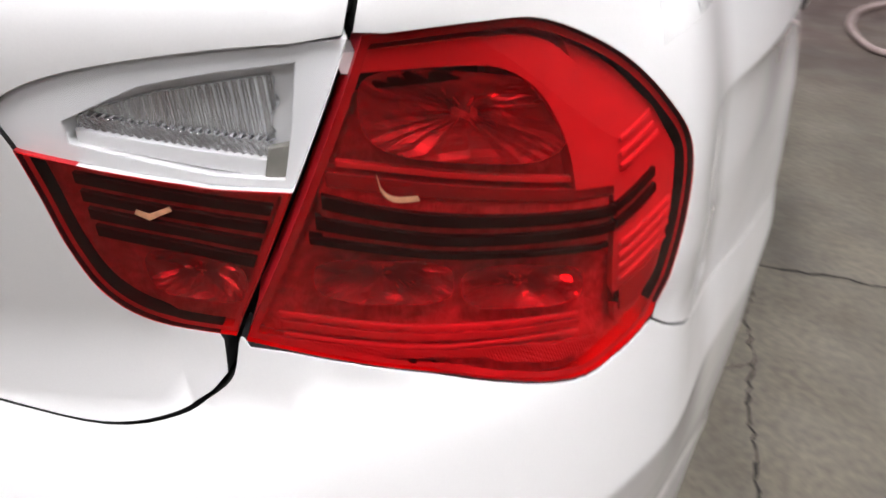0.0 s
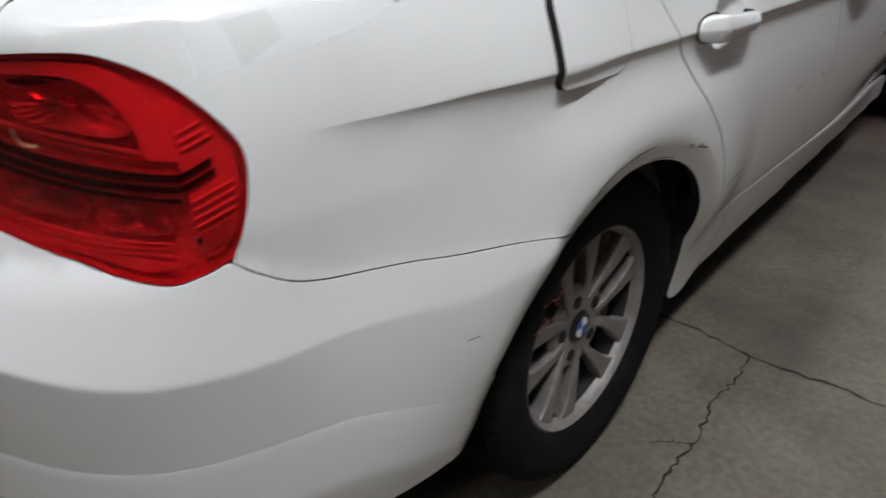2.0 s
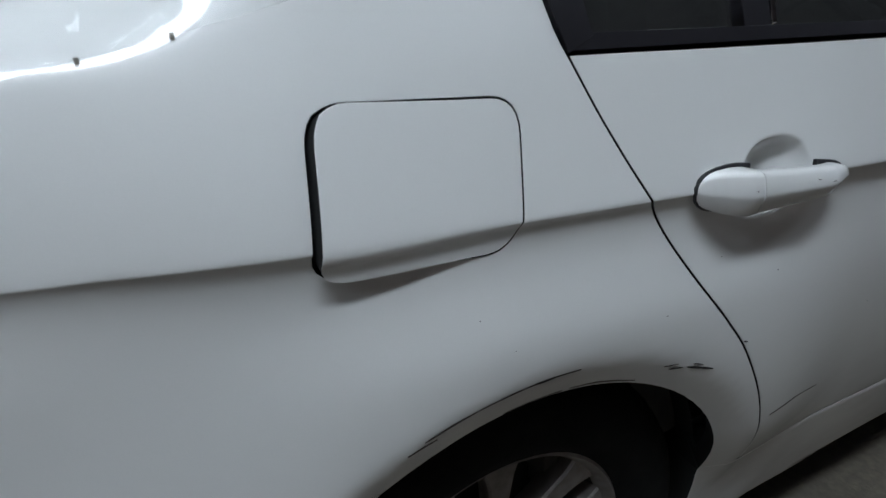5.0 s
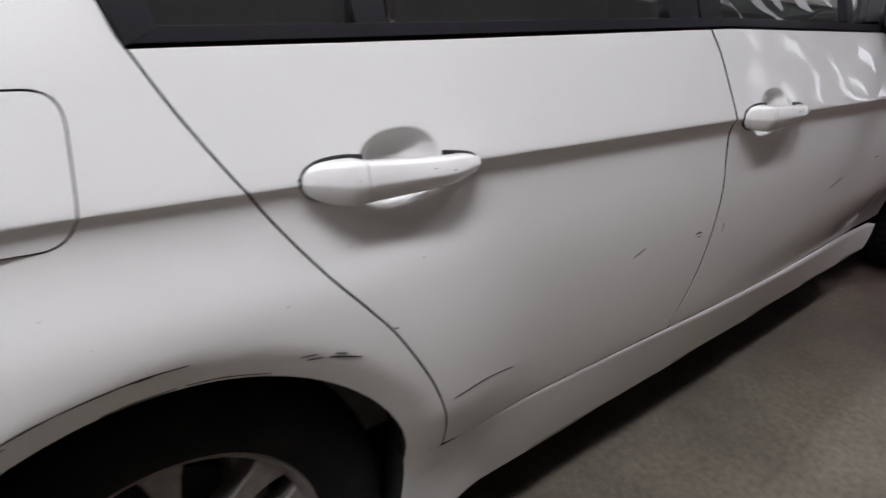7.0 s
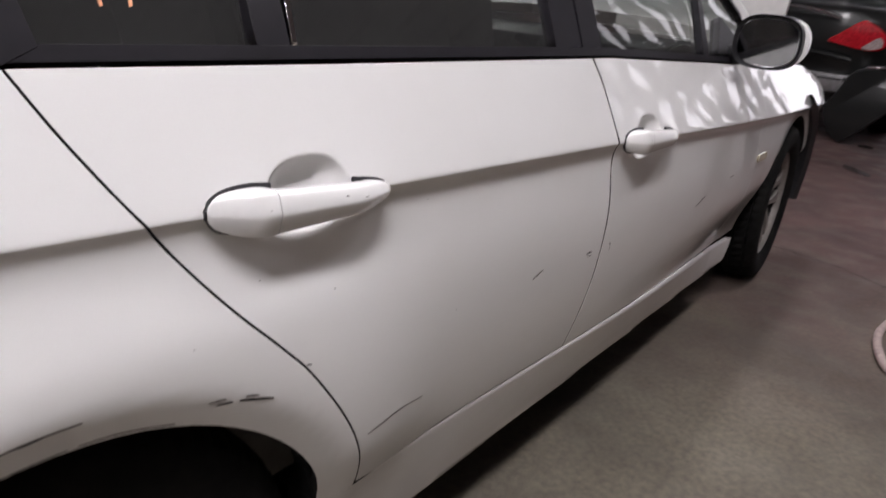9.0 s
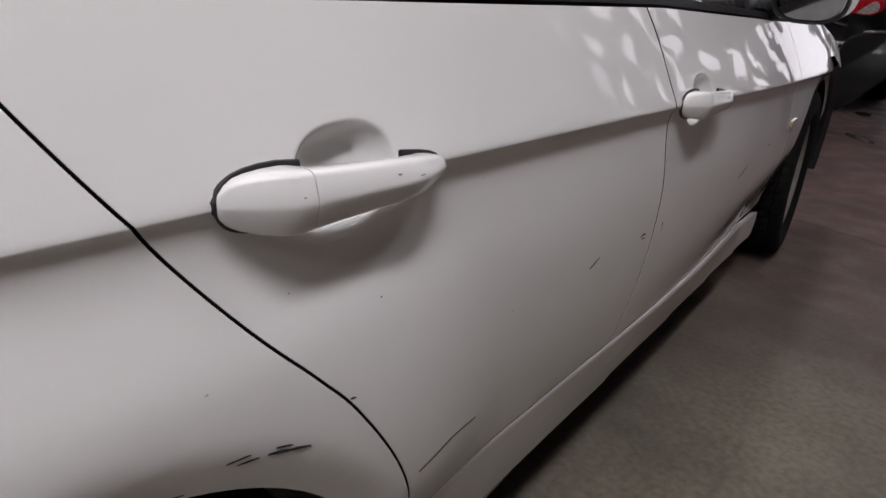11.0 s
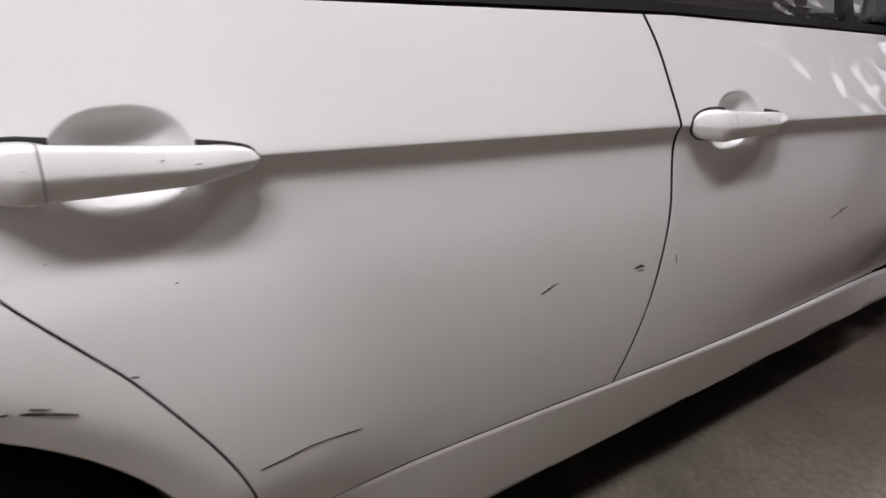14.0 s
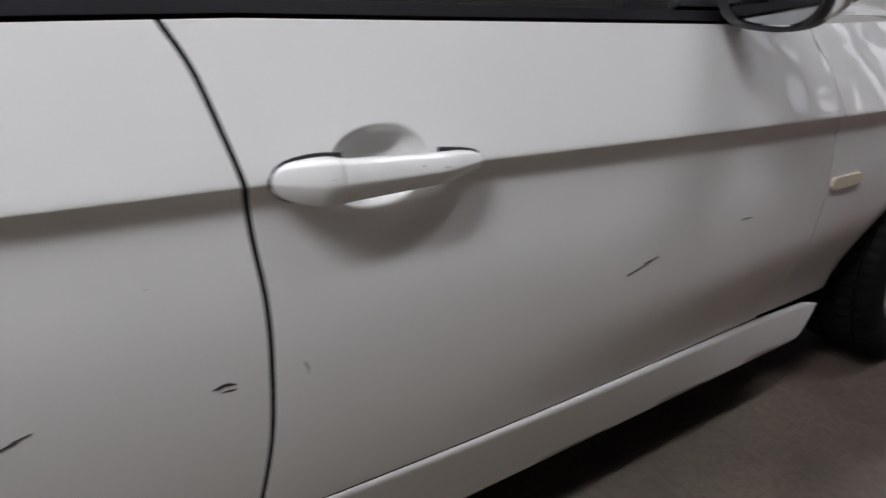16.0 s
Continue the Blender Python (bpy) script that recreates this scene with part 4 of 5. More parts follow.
    panel("pencil_mark", [(p, z + 0.0011) for p, z in hook] + [(p + 0.0008, z - 0.0013) for p, z in hook[::-1]], M_MARK, t, lift=0.0006, gap=0, step=0.01, depth=0.0004, label="orange grease pencil mark")


def inner_lamp(mirror):
    split = [(-0.990, 0.9305), (-0.940, 0.9195), (-0.9045, 0.9145)]
    white = INNER[:26] + split
    red = INNER[25:] + [(-0.9055, 0.9130), (-0.940, 0.918), (-0.990, 0.929)]
    t = panel("reverse_light", white, M_CLEAR, car, gap=0.0001, step=0.014, depth=0.020, label="clear reversing light lens", mirror=mirror)
    r = panel("inner_tail_light", red, M_RED, car, gap=0.0001, step=0.014, depth=0.020, label="red inner tail light lens with a pencil tick", mirror=mirror)
    t.visible_shadow = r.visible_shadow = False
    window = [(-1.004, 0.9535), (-0.965, 0.9690), (-0.930, 0.9735), (-0.8935, 0.9755), (-0.9010, 0.9420), (-0.9070, 0.9185), (-0.940, 0.9235), (-1.004, 0.9420)]
    panel("lamp_border", white, M_LAMPWHITE, t, surf=deep(0.0035), holes=[window], gap=0.0003, step=0.01, depth=0.012, mirror=mirror, label="white lamp frame")
    cut = moved(moved(turned(dense(red, 0.01)), -0.0028), -0.0028)
    panel("lamp_border", red, M_RIM, r, surf=deep(0.0040), holes=[cut], gap=0.0, step=0.01, rim=False, mirror=mirror, label="dark lamp border")
    panel("lamp_pan", white, M_LAMPWHITE, t, surf=deep(0.0150), gap=0.0005, step=0.02, rim=False, mirror=mirror, label="white lamp housing")
    panel("lamp_pan", red, M_PAN, r, surf=deep(0.0150), gap=0.0005, step=0.02, rim=False, mirror=mirror, label="grey lamp housing")
    if mirror:
        return
    panel("reflector", soft_corners([(-0.9045, 0.9680), (-0.9600, 0.9625), (-0.9960, 0.9545), (-0.9500, 0.9440), (-0.9120, 0.9375)], 0.004), M_FLUTE, t, surf=fluted(0.0120, 0.0040, 0.0007), gap=0, step=0.0012, depth=0.003, label="fluted silver reflector")
    panel("prism_strip", [(-0.9985, 0.9535), (-0.9120, 0.9355), (-0.9140, 0.9285), (-1.0005, 0.9480)], M_FLUTE, t, surf=fluted(0.0100, 0.0032, 0.0006, 0.8), gap=0, step=0.0011, depth=0.003, label="clear prismatic strip")
    panel("light_bar", [(-1.0005, 0.9470), (-0.9145, 0.9275), (-0.9175, 0.9200), (-1.0010, 0.9415)], M_LAMPWHITE, t, surf=deep(0.0070), gap=0, step=0.01, depth=0.004, label="bright bar")
    panel("end_block", [(-0.9130, 0.9335), (-0.9030, 0.9345), (-0.9078, 0.9195), (-0.9165, 0.9200)], M_GREY, t, surf=deep(0.0060), gap=0, step=0.01, depth=0.005, label="grey end block")
    panel("louvre_back", [(-0.913, 0.9080), (-0.96, 0.9185), (-1.012, 0.9300), (-1.006, 0.8930), (-0.96, 0.8830), (-0.927, 0.8730)], M_PAN, r, surf=deep(0.0085), gap=0, step=0.012, depth=0.004, label="louvre back")
    for k in range(4):
        z0 = 0.9045 - 0.0095 * k
        bar = [(-0.916 - 0.004 * k, z0), (-0.96, z0 + 0.010), (-1.008 + 0.001 * k, z0 + 0.0215), (-1.008 + 0.001 * k, z0 + 0.017), (-0.96, z0 + 0.0055), (-0.918 - 0.004 * k, z0 - 0.0045)]
        panel("louvre_bar", bar, M_STRIPE, r, surf=deep(0.0052), gap=0, step=0.012, depth=0.005, label="dark louvre bar")
    reflector(r, -0.960, 0.8660, 0.026, 0.0145, 0.007, 0.0145, 9, 36, 6)
    tick = [(-0.984, 0.9085), (-0.978, 0.9050), (-0.967, 0.9092), (-0.9675, 0.9108), (-0.9775, 0.9075), (-0.983, 0.9100)]
    panel("pencil_tick", [(p + 0.004, z) for p, z in tick], M_MARK, r, lift=0.0006, gap=0, step=0.01, depth=0.0004, label="orange grease pencil tick")


for k in range(3):
    panel("badge_letter", rounded(-1.100 + 0.020 * k, -1.084 + 0.020 * k, 0.972, 0.990, 0.003), M_CHROME, car, gap=0, lift=0.003, depth=0.0015, step=0.02, label="plain chrome badge piece")
for mir in (False, True):
    lamp(mir)
    inner_lamp(mir)

# ---- inner shell behind the joints, wheel wells ----
def sunk(s, z):
    x, y, zz = skin(s, z)
    k = 0.042
    n = normal_at(skin, s, z)
    return (x - k * n[0], y - k * n[1], zz - k * n[2])


shell_loop = [(-0.62, 0.30)] + arc(-0.02, 0.31, 0.40, 178, 2) + arc(2.76, 0.31, 0.40, 178, 2) + [(3.2, 0.35), (3.25, 0.66), (2.6, 0.86), (2.0, 0.90), (1.0, 0.935), (0.02, 0.965), (-0.1, 0.985), (S_MID + 0.01, 0.985), (S_MID + 0.01, 0.30)]
# Backing added behind the joints; its near-black colour keeps the gaps shaded.
for mir in (False, True):
    panel("inner_shell", shell_loop, M_DARK, car, surf=sunk, rim=False, step=0.05, gap=0, mirror=mir, label="near-black backing shell added to darken the panel gaps")


def well(yw, side):
    """A half drum over the wheel, closed towards the middle of the car."""
    bm, rows = bmesh.new(), []
    for x in (0.825 if yw < 1 else 0.78, 0.52):
        rows.append([bm.verts.new((side * x, yw + 0.385 * math.cos(a), 0.31 + 0.385 * math.sin(a))) for a in np.linspace(radians(0), radians(180), 40)])
    for i in range(39):
        bm.faces.new((rows[0][i], rows[0][i + 1], rows[1][i + 1], rows[1][i]))
    bm.faces.new(rows[1])
    return bm


for side in (1, -1):
    for yw in (-0.02, 2.76):
        part("wheel_well", well(yw, side), M_DARK, car, "black wheel-house liner")
part("underbody", boxed((-0.76, 0.42, 0.17), (0.76, 2.34, 0.28), 0.02), M_DARK, car, "dark underbody")
part("underbody", boxed((-0.50, -0.80, 0.22), (0.50, 0.40, 0.40), 0.02), M_DARK, car, "dark underbody")
part("underbody", boxed((-0.50, 2.38, 0.20), (0.50, 3.25, 0.60), 0.02), M_DARK, car, "dark engine bay underside")


# ---- wheels ----
def lathe(profile, n=64, flip=1):
    """A turned form about the x axis from (x, r) pairs."""
    bm, rows = bmesh.new(), []
    for i in range(n):
        a = 2 * math.pi * i / n
        rows.append([bm.verts.new((x, r * math.cos(a), r * math.sin(a))) for x, r in profile])
    for i in range(n):
        ra, rb = rows[i], rows[(i + 1) % n]
        for k in range(len(profile) - 1):
            if profile[k][1] < 1e-6 and profile[k + 1][1] < 1e-6:
                continue
            bm.faces.new((ra[k], rb[k], rb[k + 1], ra[k + 1]))
    bmesh.ops.remove_doubles(bm, verts=bm.verts, dist=1e-5)
    return bm


def tyre_mesh():
    """One moulded tyre: grooves round it and notches across its shoulders."""
    bm, rows, n = bmesh.new(), [], 180
    prof = [(0.070, 0.204), (0.086, 0.214), (0.098, 0.240), (0.102, 0.262), (0.100, 0.282), (0.094, 0.298), (0.084, 0.308), (0.066, 0.3150), (0.064, 0.307), (0.058, 0.307), (0.056, 0.3165), (0.022, 0.318), (0.020, 0.309), (0.012, 0.309), (0.010, 0.3185), (-0.010, 0.3185), (-0.012, 0.309), (-0.020, 0.309), (-0.022, 0.318), (-0.056, 0.3165), (-0.058, 0.307), (-0.064, 0.307), (-0.066, 0.3150), (-0.084, 0.308), (-0.095, 0.296), (-0.102, 0.262), (-0.088, 0.222), (-0.070, 0.214)]
    for i in range(n):
        row = []
        for k, (x, r) in enumerate(prof):
            a = 2 * math.pi * (i + (8 * abs(x) if abs(x) > 0.05 else 60 * x)) / n
            if r > 0.3065 and i % 3 == 0 and (abs(x) > 0.05 or 0.0215 < abs(x)):
                r -= 0.0055
            row.append(bm.verts.new((x, r * math.cos(a), r * math.sin(a))))
        rows.append(row)
    for i in range(n):
        ra, rb = rows[i], rows[(i + 1) % n]
        for k in range(len(prof) - 1):
            bm.faces.new((ra[k], rb[k], rb[k + 1], ra[k + 1]))
    return bm


def spoke_mesh():
    """One flat-faced spoke that widens to the rim, its edges falling away inwards."""
    bm, rows = bmesh.new(), []
    for k in range(11):
        q = k / 10
        r = mixed(0.048, 0.194, q)
        x = mixed(0.056, 0.068, q) + 0.003 * math.sin(math.pi * q)
        near, far = mixed(0.0120, 0.0235, eased(q / 0.30)), mixed(0.0355, 0.0700, q ** 1.1)
        if q > 0.85:
            near, far = near - 0.05 * (q - 0.85), far + 0.07 * (q - 0.85)
        off, w = (near + far) / 2, (far - near) / 2
        prof = [(-w + 0.004, -0.034), (-w, -0.004), (-w + 0.003, 0.0), (w - 0.003, 0.0), (w, -0.004), (w - 0.004, -0.034)]
        rows.append([bm.verts.new((x + dx, off + dy, r)) for dy, dx in prof])
    for a, b in zip(rows, rows[1:]):
        for i in range(5):
            bm.faces.new((a[i], a[i + 1], b[i + 1], b[i]))
    return bm


def wheel(at, side, spin, steer=0.0, label="", full=True):
    t = thing("wheel", (0, 0, 0), "", "")
    ty = part("tyre", tyre_mesh(), M_RUBBER, t, "worn black tyre with blocks and grooves")
    rim = part("rim", lathe([(0.072, 0.2085), (0.080, 0.2105), (0.082, 0.2065), (0.077, 0.2025), (0.067, 0.196), (0.044, 0.191), (-0.02, 0.185), (-0.07, 0.195), (-0.08, 0.209), (-0.066, 0.209)], 96), M_ALLOY, t, "dusty silver alloy rim")
    part("barrel", lathe([(0.058, 0.1935), (0.036, 0.1885), (-0.02, 0.1825), (-0.06, 0.185)], 64), M_DARK, rim, "brake-dusted inner barrel")
    for k in range(5):
        for m in (1, -1):
            bm = spoke_mesh()
            bmesh.ops.transform(bm, matrix=Matrix.Rotation(2 * math.pi * k / 5 + spin, 4, "X") @ Matrix.Diagonal((1, m, 1, 1)), verts=bm.verts)
            part("spoke", bm, M_ALLOY, rim)
    part("hub", lathe([(0.020, 0.0), (0.020, 0.092), (0.044, 0.092), (0.0535, 0.084), (0.055, 0.050), (0.054, 0.034), (0.046, 0.033), (0.046, 0.0)], 60), M_ALLOY, rim)
    # Dark discs on the hub stand in for the shade inside the lug holes.
    for k in range(5):
        a = 2 * math.pi * k / 5 + spin
        bm = lathe([(0.0555, 0.0), (0.0555, 0.0115), (0.0548, 0.0125), (0.040, 0.0125)], 12)
        bmesh.ops.transform(bm, matrix=Matrix.Translation((0.002, -0.060 * math.sin(a), 0.060 * math.cos(a))), verts=bm.verts)
        part("lug_hole_disc", bm, M_DARK, rim, "dark disc standing for a shaded lug hole")
    cap = part("centre_cap", lathe([(0.046, 0.033), (0.056, 0.033), (0.059, 0.030), (0.060, 0.0)], 40), M_STRIPE, rim, "black centre cap")
    for k in range(4):
        bm, c = bmesh.new(), None
        v = [bm.verts.new((0.0615, 0.0, 0.0))] + [bm.verts.new((0.0612, 0.021 * math.cos(a), 0.021 * math.sin(a))) for a in np.linspace(math.pi / 2 * k, math.pi / 2 * (k + 1), 8)]
        for i in range(1, 8):
            bm.faces.new((v[0], v[i], v[i + 1]))
        part("badge_quarter", bm, M_BLUE if k % 2 else M_WHITE, cap, "plain blue and white badge quarter")
    part("brake_disc", lathe([(0.012, 0.0), (0.012, 0.150), (-0.012, 0.150), (-0.012, 0.0)], 48), M_DARK, t, "dark brake disc")
    part("caliper", boxed((-0.03, 0.085, -0.07), (0.035, 0.160, 0.07), 0.012), M_STEEL, t, "grey brake caliper")
    t.matrix_world = Matrix.Translation(at) @ Matrix.Rotation(radians(steer), 4, "Z") @ Matrix.Rotation(math.pi if side < 0 else 0, 4, "Z")
    return t


def wheel_under_car(at, side, spin, steer):
    t = wheel(at, side, spin, steer)
    t.parent = car
    return t


wheel_under_car((0.748, 0.0, 0.318), 1, radians(10), 0)
wheel_under_car((-0.748, 0.0, 0.318), -1, 0.3, 0)
wheel_under_car((0.745, 2.76, 0.318), 1, radians(-9), 4)
wheel_under_car((-0.745, 2.76, 0.318), -1, 0.9, 4)


# ---- greenhouse ----
def inner_glass(y, z):
    x, yy, zz = glass_x(y, z)
    return (x - 0.012, yy, zz)


ROOF = curve([(-0.16, 1.175), (-0.06, 1.245), (0.15, 1.300), (0.50, 1.345), (0.95, 1.360), (1.30, 1.330), (1.60, 1.245), (1.90, 1.105), (2.10, 0.985)], 5)
ROOF_OUT = curve([(-0.26, 1.170), (-0.12, 1.270), (0.12, 1.340), (0.48, 1.388), (0.95, 1.402), (1.32, 1.372), (1.65, 1.285), (1.98, 1.130), (2.24, 0.965)], 5)


def roof_z(line, y):
    return float(np.interp(y, [p[0] for p in line], [p[1] for p in line]))


def greenhouse(mirror):
    kw = dict(mirror=mirror, surf=glass_x, step=0.03)
    # body-coloured pillar and roof rail outside the windows
    rail = [(0.10, roof_z(ROOF, 0.10))] + [q for q in ROOF if q[0] > 0.105] + [(2.10, 0.93), (2.26, 0.93)] + [q for q in ROOF_OUT[::-1] if q[0] > 0.105] + [(0.10, roof_z(ROOF_OUT, 0.10))]
    panel("roof_rail", rail, M_PAINT, car, gap=0.0002, label="white roof rail", **kw)
    # black frame round the windows
    seal = [(0.030, 0.986), (0.013, 1.05), (-0.056, 1.122), (-0.155, 1.172), (-0.05, 1.235), (0.15, 1.290), (0.15, 1.262), (-0.02, 1.205), (-0.09, 1.165), (-0.01, 1.118), (0.052, 1.06), (0.060, 0.998)]
    panel("corner_seal", seal, M_TRIM, car, gap=0.0, lift=0.006, depth=0.02, label="black window corner seal", **kw)
    strip = [(s, belt_z(s) + 0.001) for s in np.linspace(0.03, 2.03, 40)] + [(s, belt_z(s) + 0.0135) for s in np.linspace(2.03, 0.03, 40)]
    panel("belt_strip", strip, M_TRIM, car, gap=0.0, lift=0.005, depth=0.02, label="black belt strip", **kw)
    for y0, y1, lean in ((0.27, 0.312, 0.10), (0.868, 0.955, 0.18), (0.962, 1.032, 0.18), (1.585, 1.625, 0.55)):
        z0, z1 = belt_z(y0) + 0.0135, roof_z(ROOF, y0 + lean * 0.3) - 0.012
        q = [(y0, z0), (y1, z0), (y1 + lean * (z1 - z0) * 0.8, z1), (y0 + lean * (z1 - z0), z1)]
        panel("window_post", q, M_TRIM, car, gap=0.0, lift=0.004, depth=0.02, label="black window post", **kw)
    for y0, y1 in ((0.125, 0.268), (0.325, 0.865)):
        q = [(s, belt_z(s) + 0.0137) for s in np.linspace(y0, y1, 8)] + [(s, belt_z(s) + 0.0162) for s in np.linspace(y1, y0, 8)]
        panel("inner_channel", q, M_AMBER, car, gap=0.0, lift=-0.009, depth=0.004, label="pale inner window channel", **kw)
    top = [(s, z - 0.012) for s, z in ROOF[3:-2]] + [(s, z + 0.001) for s, z in ROOF[3:-2][::-1]]
    panel("upper_seal", top, M_TRIM, car, gap=0.0, lift=0.004, depth=0.02, label="black upper window seal", **kw)
    edges = ((0.05, 0.285), (0.30, 0.90), (1.00, 1.60), (1.61, 2.02))
    for y0, y1 in edges:
        head = [(s, roof_z(ROOF, s) - 0.004) for s in np.linspace(max(y0, -0.05), y1, 10)]
        foot_ = [(s, belt_z(s) + 0.012) for s in np.linspace(y0, y1, 10)]
        p = panel("side_window", foot_ + head[::-1], M_GLASS, car, gap=0, rim=False, mirror=mirror, surf=inner_glass, step=0.05, label="lightly tinted side window")
    panel("quarter_window_chrome", [(0.316, belt_z(0.3) + 0.016), (0.322, belt_z(0.3) + 0.016), (0.372, 1.30), (0.368, 1.30)], M_CHROME, car, gap=0, lift=0.004, depth=0.006, mirror=mirror, surf=glass_x, step=0.03, label="thin bright window channel")


for mir in (False, True):
    greenhouse(mir)


def sheet(name, f, u0, u1, v0, v1, nu, nv, mat, parent, label="", thick=0.0):
    """A curved sheet f(u, v), with thickness if asked."""
    bm = bmesh.new()
    g = [[bm.verts.new(f(mixed(u0, u1, i / nu), mixed(v0, v1, j / nv))) for j in range(nv + 1)] for i in range(nu + 1)]
    for i in range(nu):
        for j in range(nv):
            bm.faces.new((g[i][j], g[i + 1][j], g[i + 1][j + 1], g[i][j + 1]))
    ob = part(name, bm, mat, parent, label)
    if thick:
        so = ob.modifiers.new("thickness", "SOLIDIFY")
        so.thickness, so.offset = thick, -1
    return ob


def roof_edge(y):
    z = roof_z(ROOF_OUT, y)
    return glass_x(y, z)[0], z


def roof_f(u, y):
    x, z = roof_edge(y)
    return (u * x, y, z + 0.035 * (1 - u * u))


sheet("roof", roof_f, -1, 1, 0.30, 1.42, 20, 16, M_PAINT, car, "white roof panel")


def rear_glass_f(u, v):
    y = mixed(-0.30, 0.30, v)
    x, z = roof_edge(min(max(y, -0.24), 0.30))
    z = mixed(1.055, roof_z(ROOF_OUT, 0.30), v)
    x = mixed(0.665, roof_edge(0.30)[0], v)
    return (u * x, y - 0.06 * (1 - u * u) * (1 - v), z + 0.035 * (1 - u * u))


sheet("rear_window", rear_glass_f, -0.78, 0.78, 0.15, 1, 20, 10, M_SCREEN, car, "rear window glass")
for a, b in ((-1, -0.78), (0.78, 1)):
    sheet("pillar_face", rear_glass_f, a, b, -0.25, 1, 6, 15, M_PAINT, car, "white pillar beside the rear window")
sheet("window_shelf", rear_glass_f, -0.78, 0.78, -0.25, 0.15, 16, 8, M_PAINT, car, "white panel below the rear window")


def windscreen_f(u, v):
    y = mixed(2.30, 1.42, v)
    z = mixed(0.955, roof_z(ROOF_OUT, 1.42), v)
    x = mixed(0.70, roof_edge(1.42)[0], v)
    return (u * x, y + 0.10 * (1 - u * u) * (1 - v), z + 0.035 * (1 - u * u))


sheet("windscreen", windscreen_f, -1, 1, 0, 1, 20, 10, M_SCREEN, car, "windscreen glass")


def deck_f(u, v):
    y = mixed(-0.80, -0.22, v)
    w = mixed(0.60, 0.74, min(1, v * 2.2))
    return (u * w, y, mixed(1.035, 1.052, v) + 0.016 * (1 - u * u))


sheet("trunk_deck", deck_f, -1, 1, 0, 1, 20, 12, M_PAINT, car, "white trunk top")


def bonnet_f(u, v):
    y = mixed(2.10, 3.32, v)
    w = mixed(0.80, 0.62, v ** 2)
    z = mixed(0.905, 0.76, v ** 1.6)
    return (u * w, y, z + 0.06 * (1 - abs(u) ** 2.4))


sheet("bonnet", bonnet_f, -1, 1, 0, 1, 24, 20, M_PAINT, car, "white bonnet")


# front end with the bumper cover off: carrier beam, liner flaps, lamps
part("bumper_beam", boxed((-0.60, 3.28, 0.44), (0.60, 3.36, 0.56), 0.02), M_BARE, car, "bare bumper beam")
part("radiator", boxed((-0.42, 3.18, 0.30), (0.42, 3.24, 0.68), 0.01), M_DARK, car, "dark radiator pack")
for side in (1, -1):
    bm, rows = bmesh.new(), []
    for a in np.linspace(radians(-8), radians(76), 14):
        w = 0.80 + 0.03 * math.sin(a)
        rows.append([bm.verts.new((side * x, 2.76 + r * math.cos(a) * 1.03, 0.31 + r * math.sin(a))) for x, r in ((w - 0.20, 0.395), (w + 0.02, 0.40), (w + 0.035, 0.425), (w + 0.015, 0.45), (w - 0.2, 0.44))])
    for a, b in zip(rows, rows[1:]):
        for i in range(4):
            bm.faces.new((a[i], a[i + 1], b[i + 1], b[i]))
    part("liner_flap", bm, M_BLACK, car, "loose black wheel-arch liner")
    part("headlight", boxed((side * 0.48, 3.14, 0.60), (side * 0.78, 3.30, 0.74), 0.03), M_CLEAR, car, "clear headlight")


def mirror(side):
    """A door mirror: a rounded shell cap, a black rim and base, a glass."""
    bm = bmesh.new()
    bmesh.ops.create_uvsphere(bm, u_segments=32, v_segments=20, radius=1)
    for v in bm.verts:
        v.co = Vector((math.copysign(abs(v.co.x) ** 0.75, v.co.x) * 0.086, v.co.y * (0.085 if v.co.y > 0 else 0.006), math.copysign(abs(v.co.z) ** 0.8, v.co.z) * 0.062))
    bmesh.ops.translate(bm, verts=bm.verts, vec=(side * 0.932, 1.788, 0.979))
    cap = part("mirror_cap", bm, M_PAINT, car, "white mirror cap")
    bm, rows = bmesh.new(), []
    for sc, y in ((0.90, 1.775), (1.0, 1.761), (1.01, 1.775), (1.0, 1.80)):
        rows.append([bm.verts.new((side * 0.922 + 0.083 * sc * math.copysign(abs(math.cos(a)) ** 0.7, math.cos(a)), y, 0.976 + 0.067 * sc * math.copysign(abs(math.sin(a)) ** 0.75, math.sin(a)))) for a in np.linspace(0, 2 * math.pi, 40, endpoint=False)])
    for a, b in zip(rows, rows[1:]):
        for i in range(40):
            bm.faces.new((a[i], a[(i + 1) % 40], b[(i + 1) % 40], b[i]))
    part("mirror_rim", bm, M_BLACK, cap, "black mirror rim")
    bm = bmesh.new()
    bm.faces.new([bm.verts.new((side * 0.922 + 0.073 * math.copysign(abs(math.cos(a)) ** 0.7, math.cos(a)), 1.7705, 0.976 + 0.058 * math.copysign(abs(math.sin(a)) ** 0.75, math.sin(a)))) for a in np.linspace(0, 2 * math.pi, 40, endpoint=False)])
    part("mirror_glass", bm, material("mirror_silver", (0.42, 0.43, 0.44), 0.06, metal=1.0, grain=0.1, scale=30) if side > 0 else M_CHROME, cap, "mirror glass", smooth=False)
    part("mirror_foot", tube([(side * 0.78, 1.83, 0.925), (side * 0.83, 1.82, 0.932), (side * 0.88, 1.80, 0.948)], [0.035, 0.028, 0.024], 14), M_BLACK, cap, "black mirror foot")


for side in (1, -1):
    mirror(side)
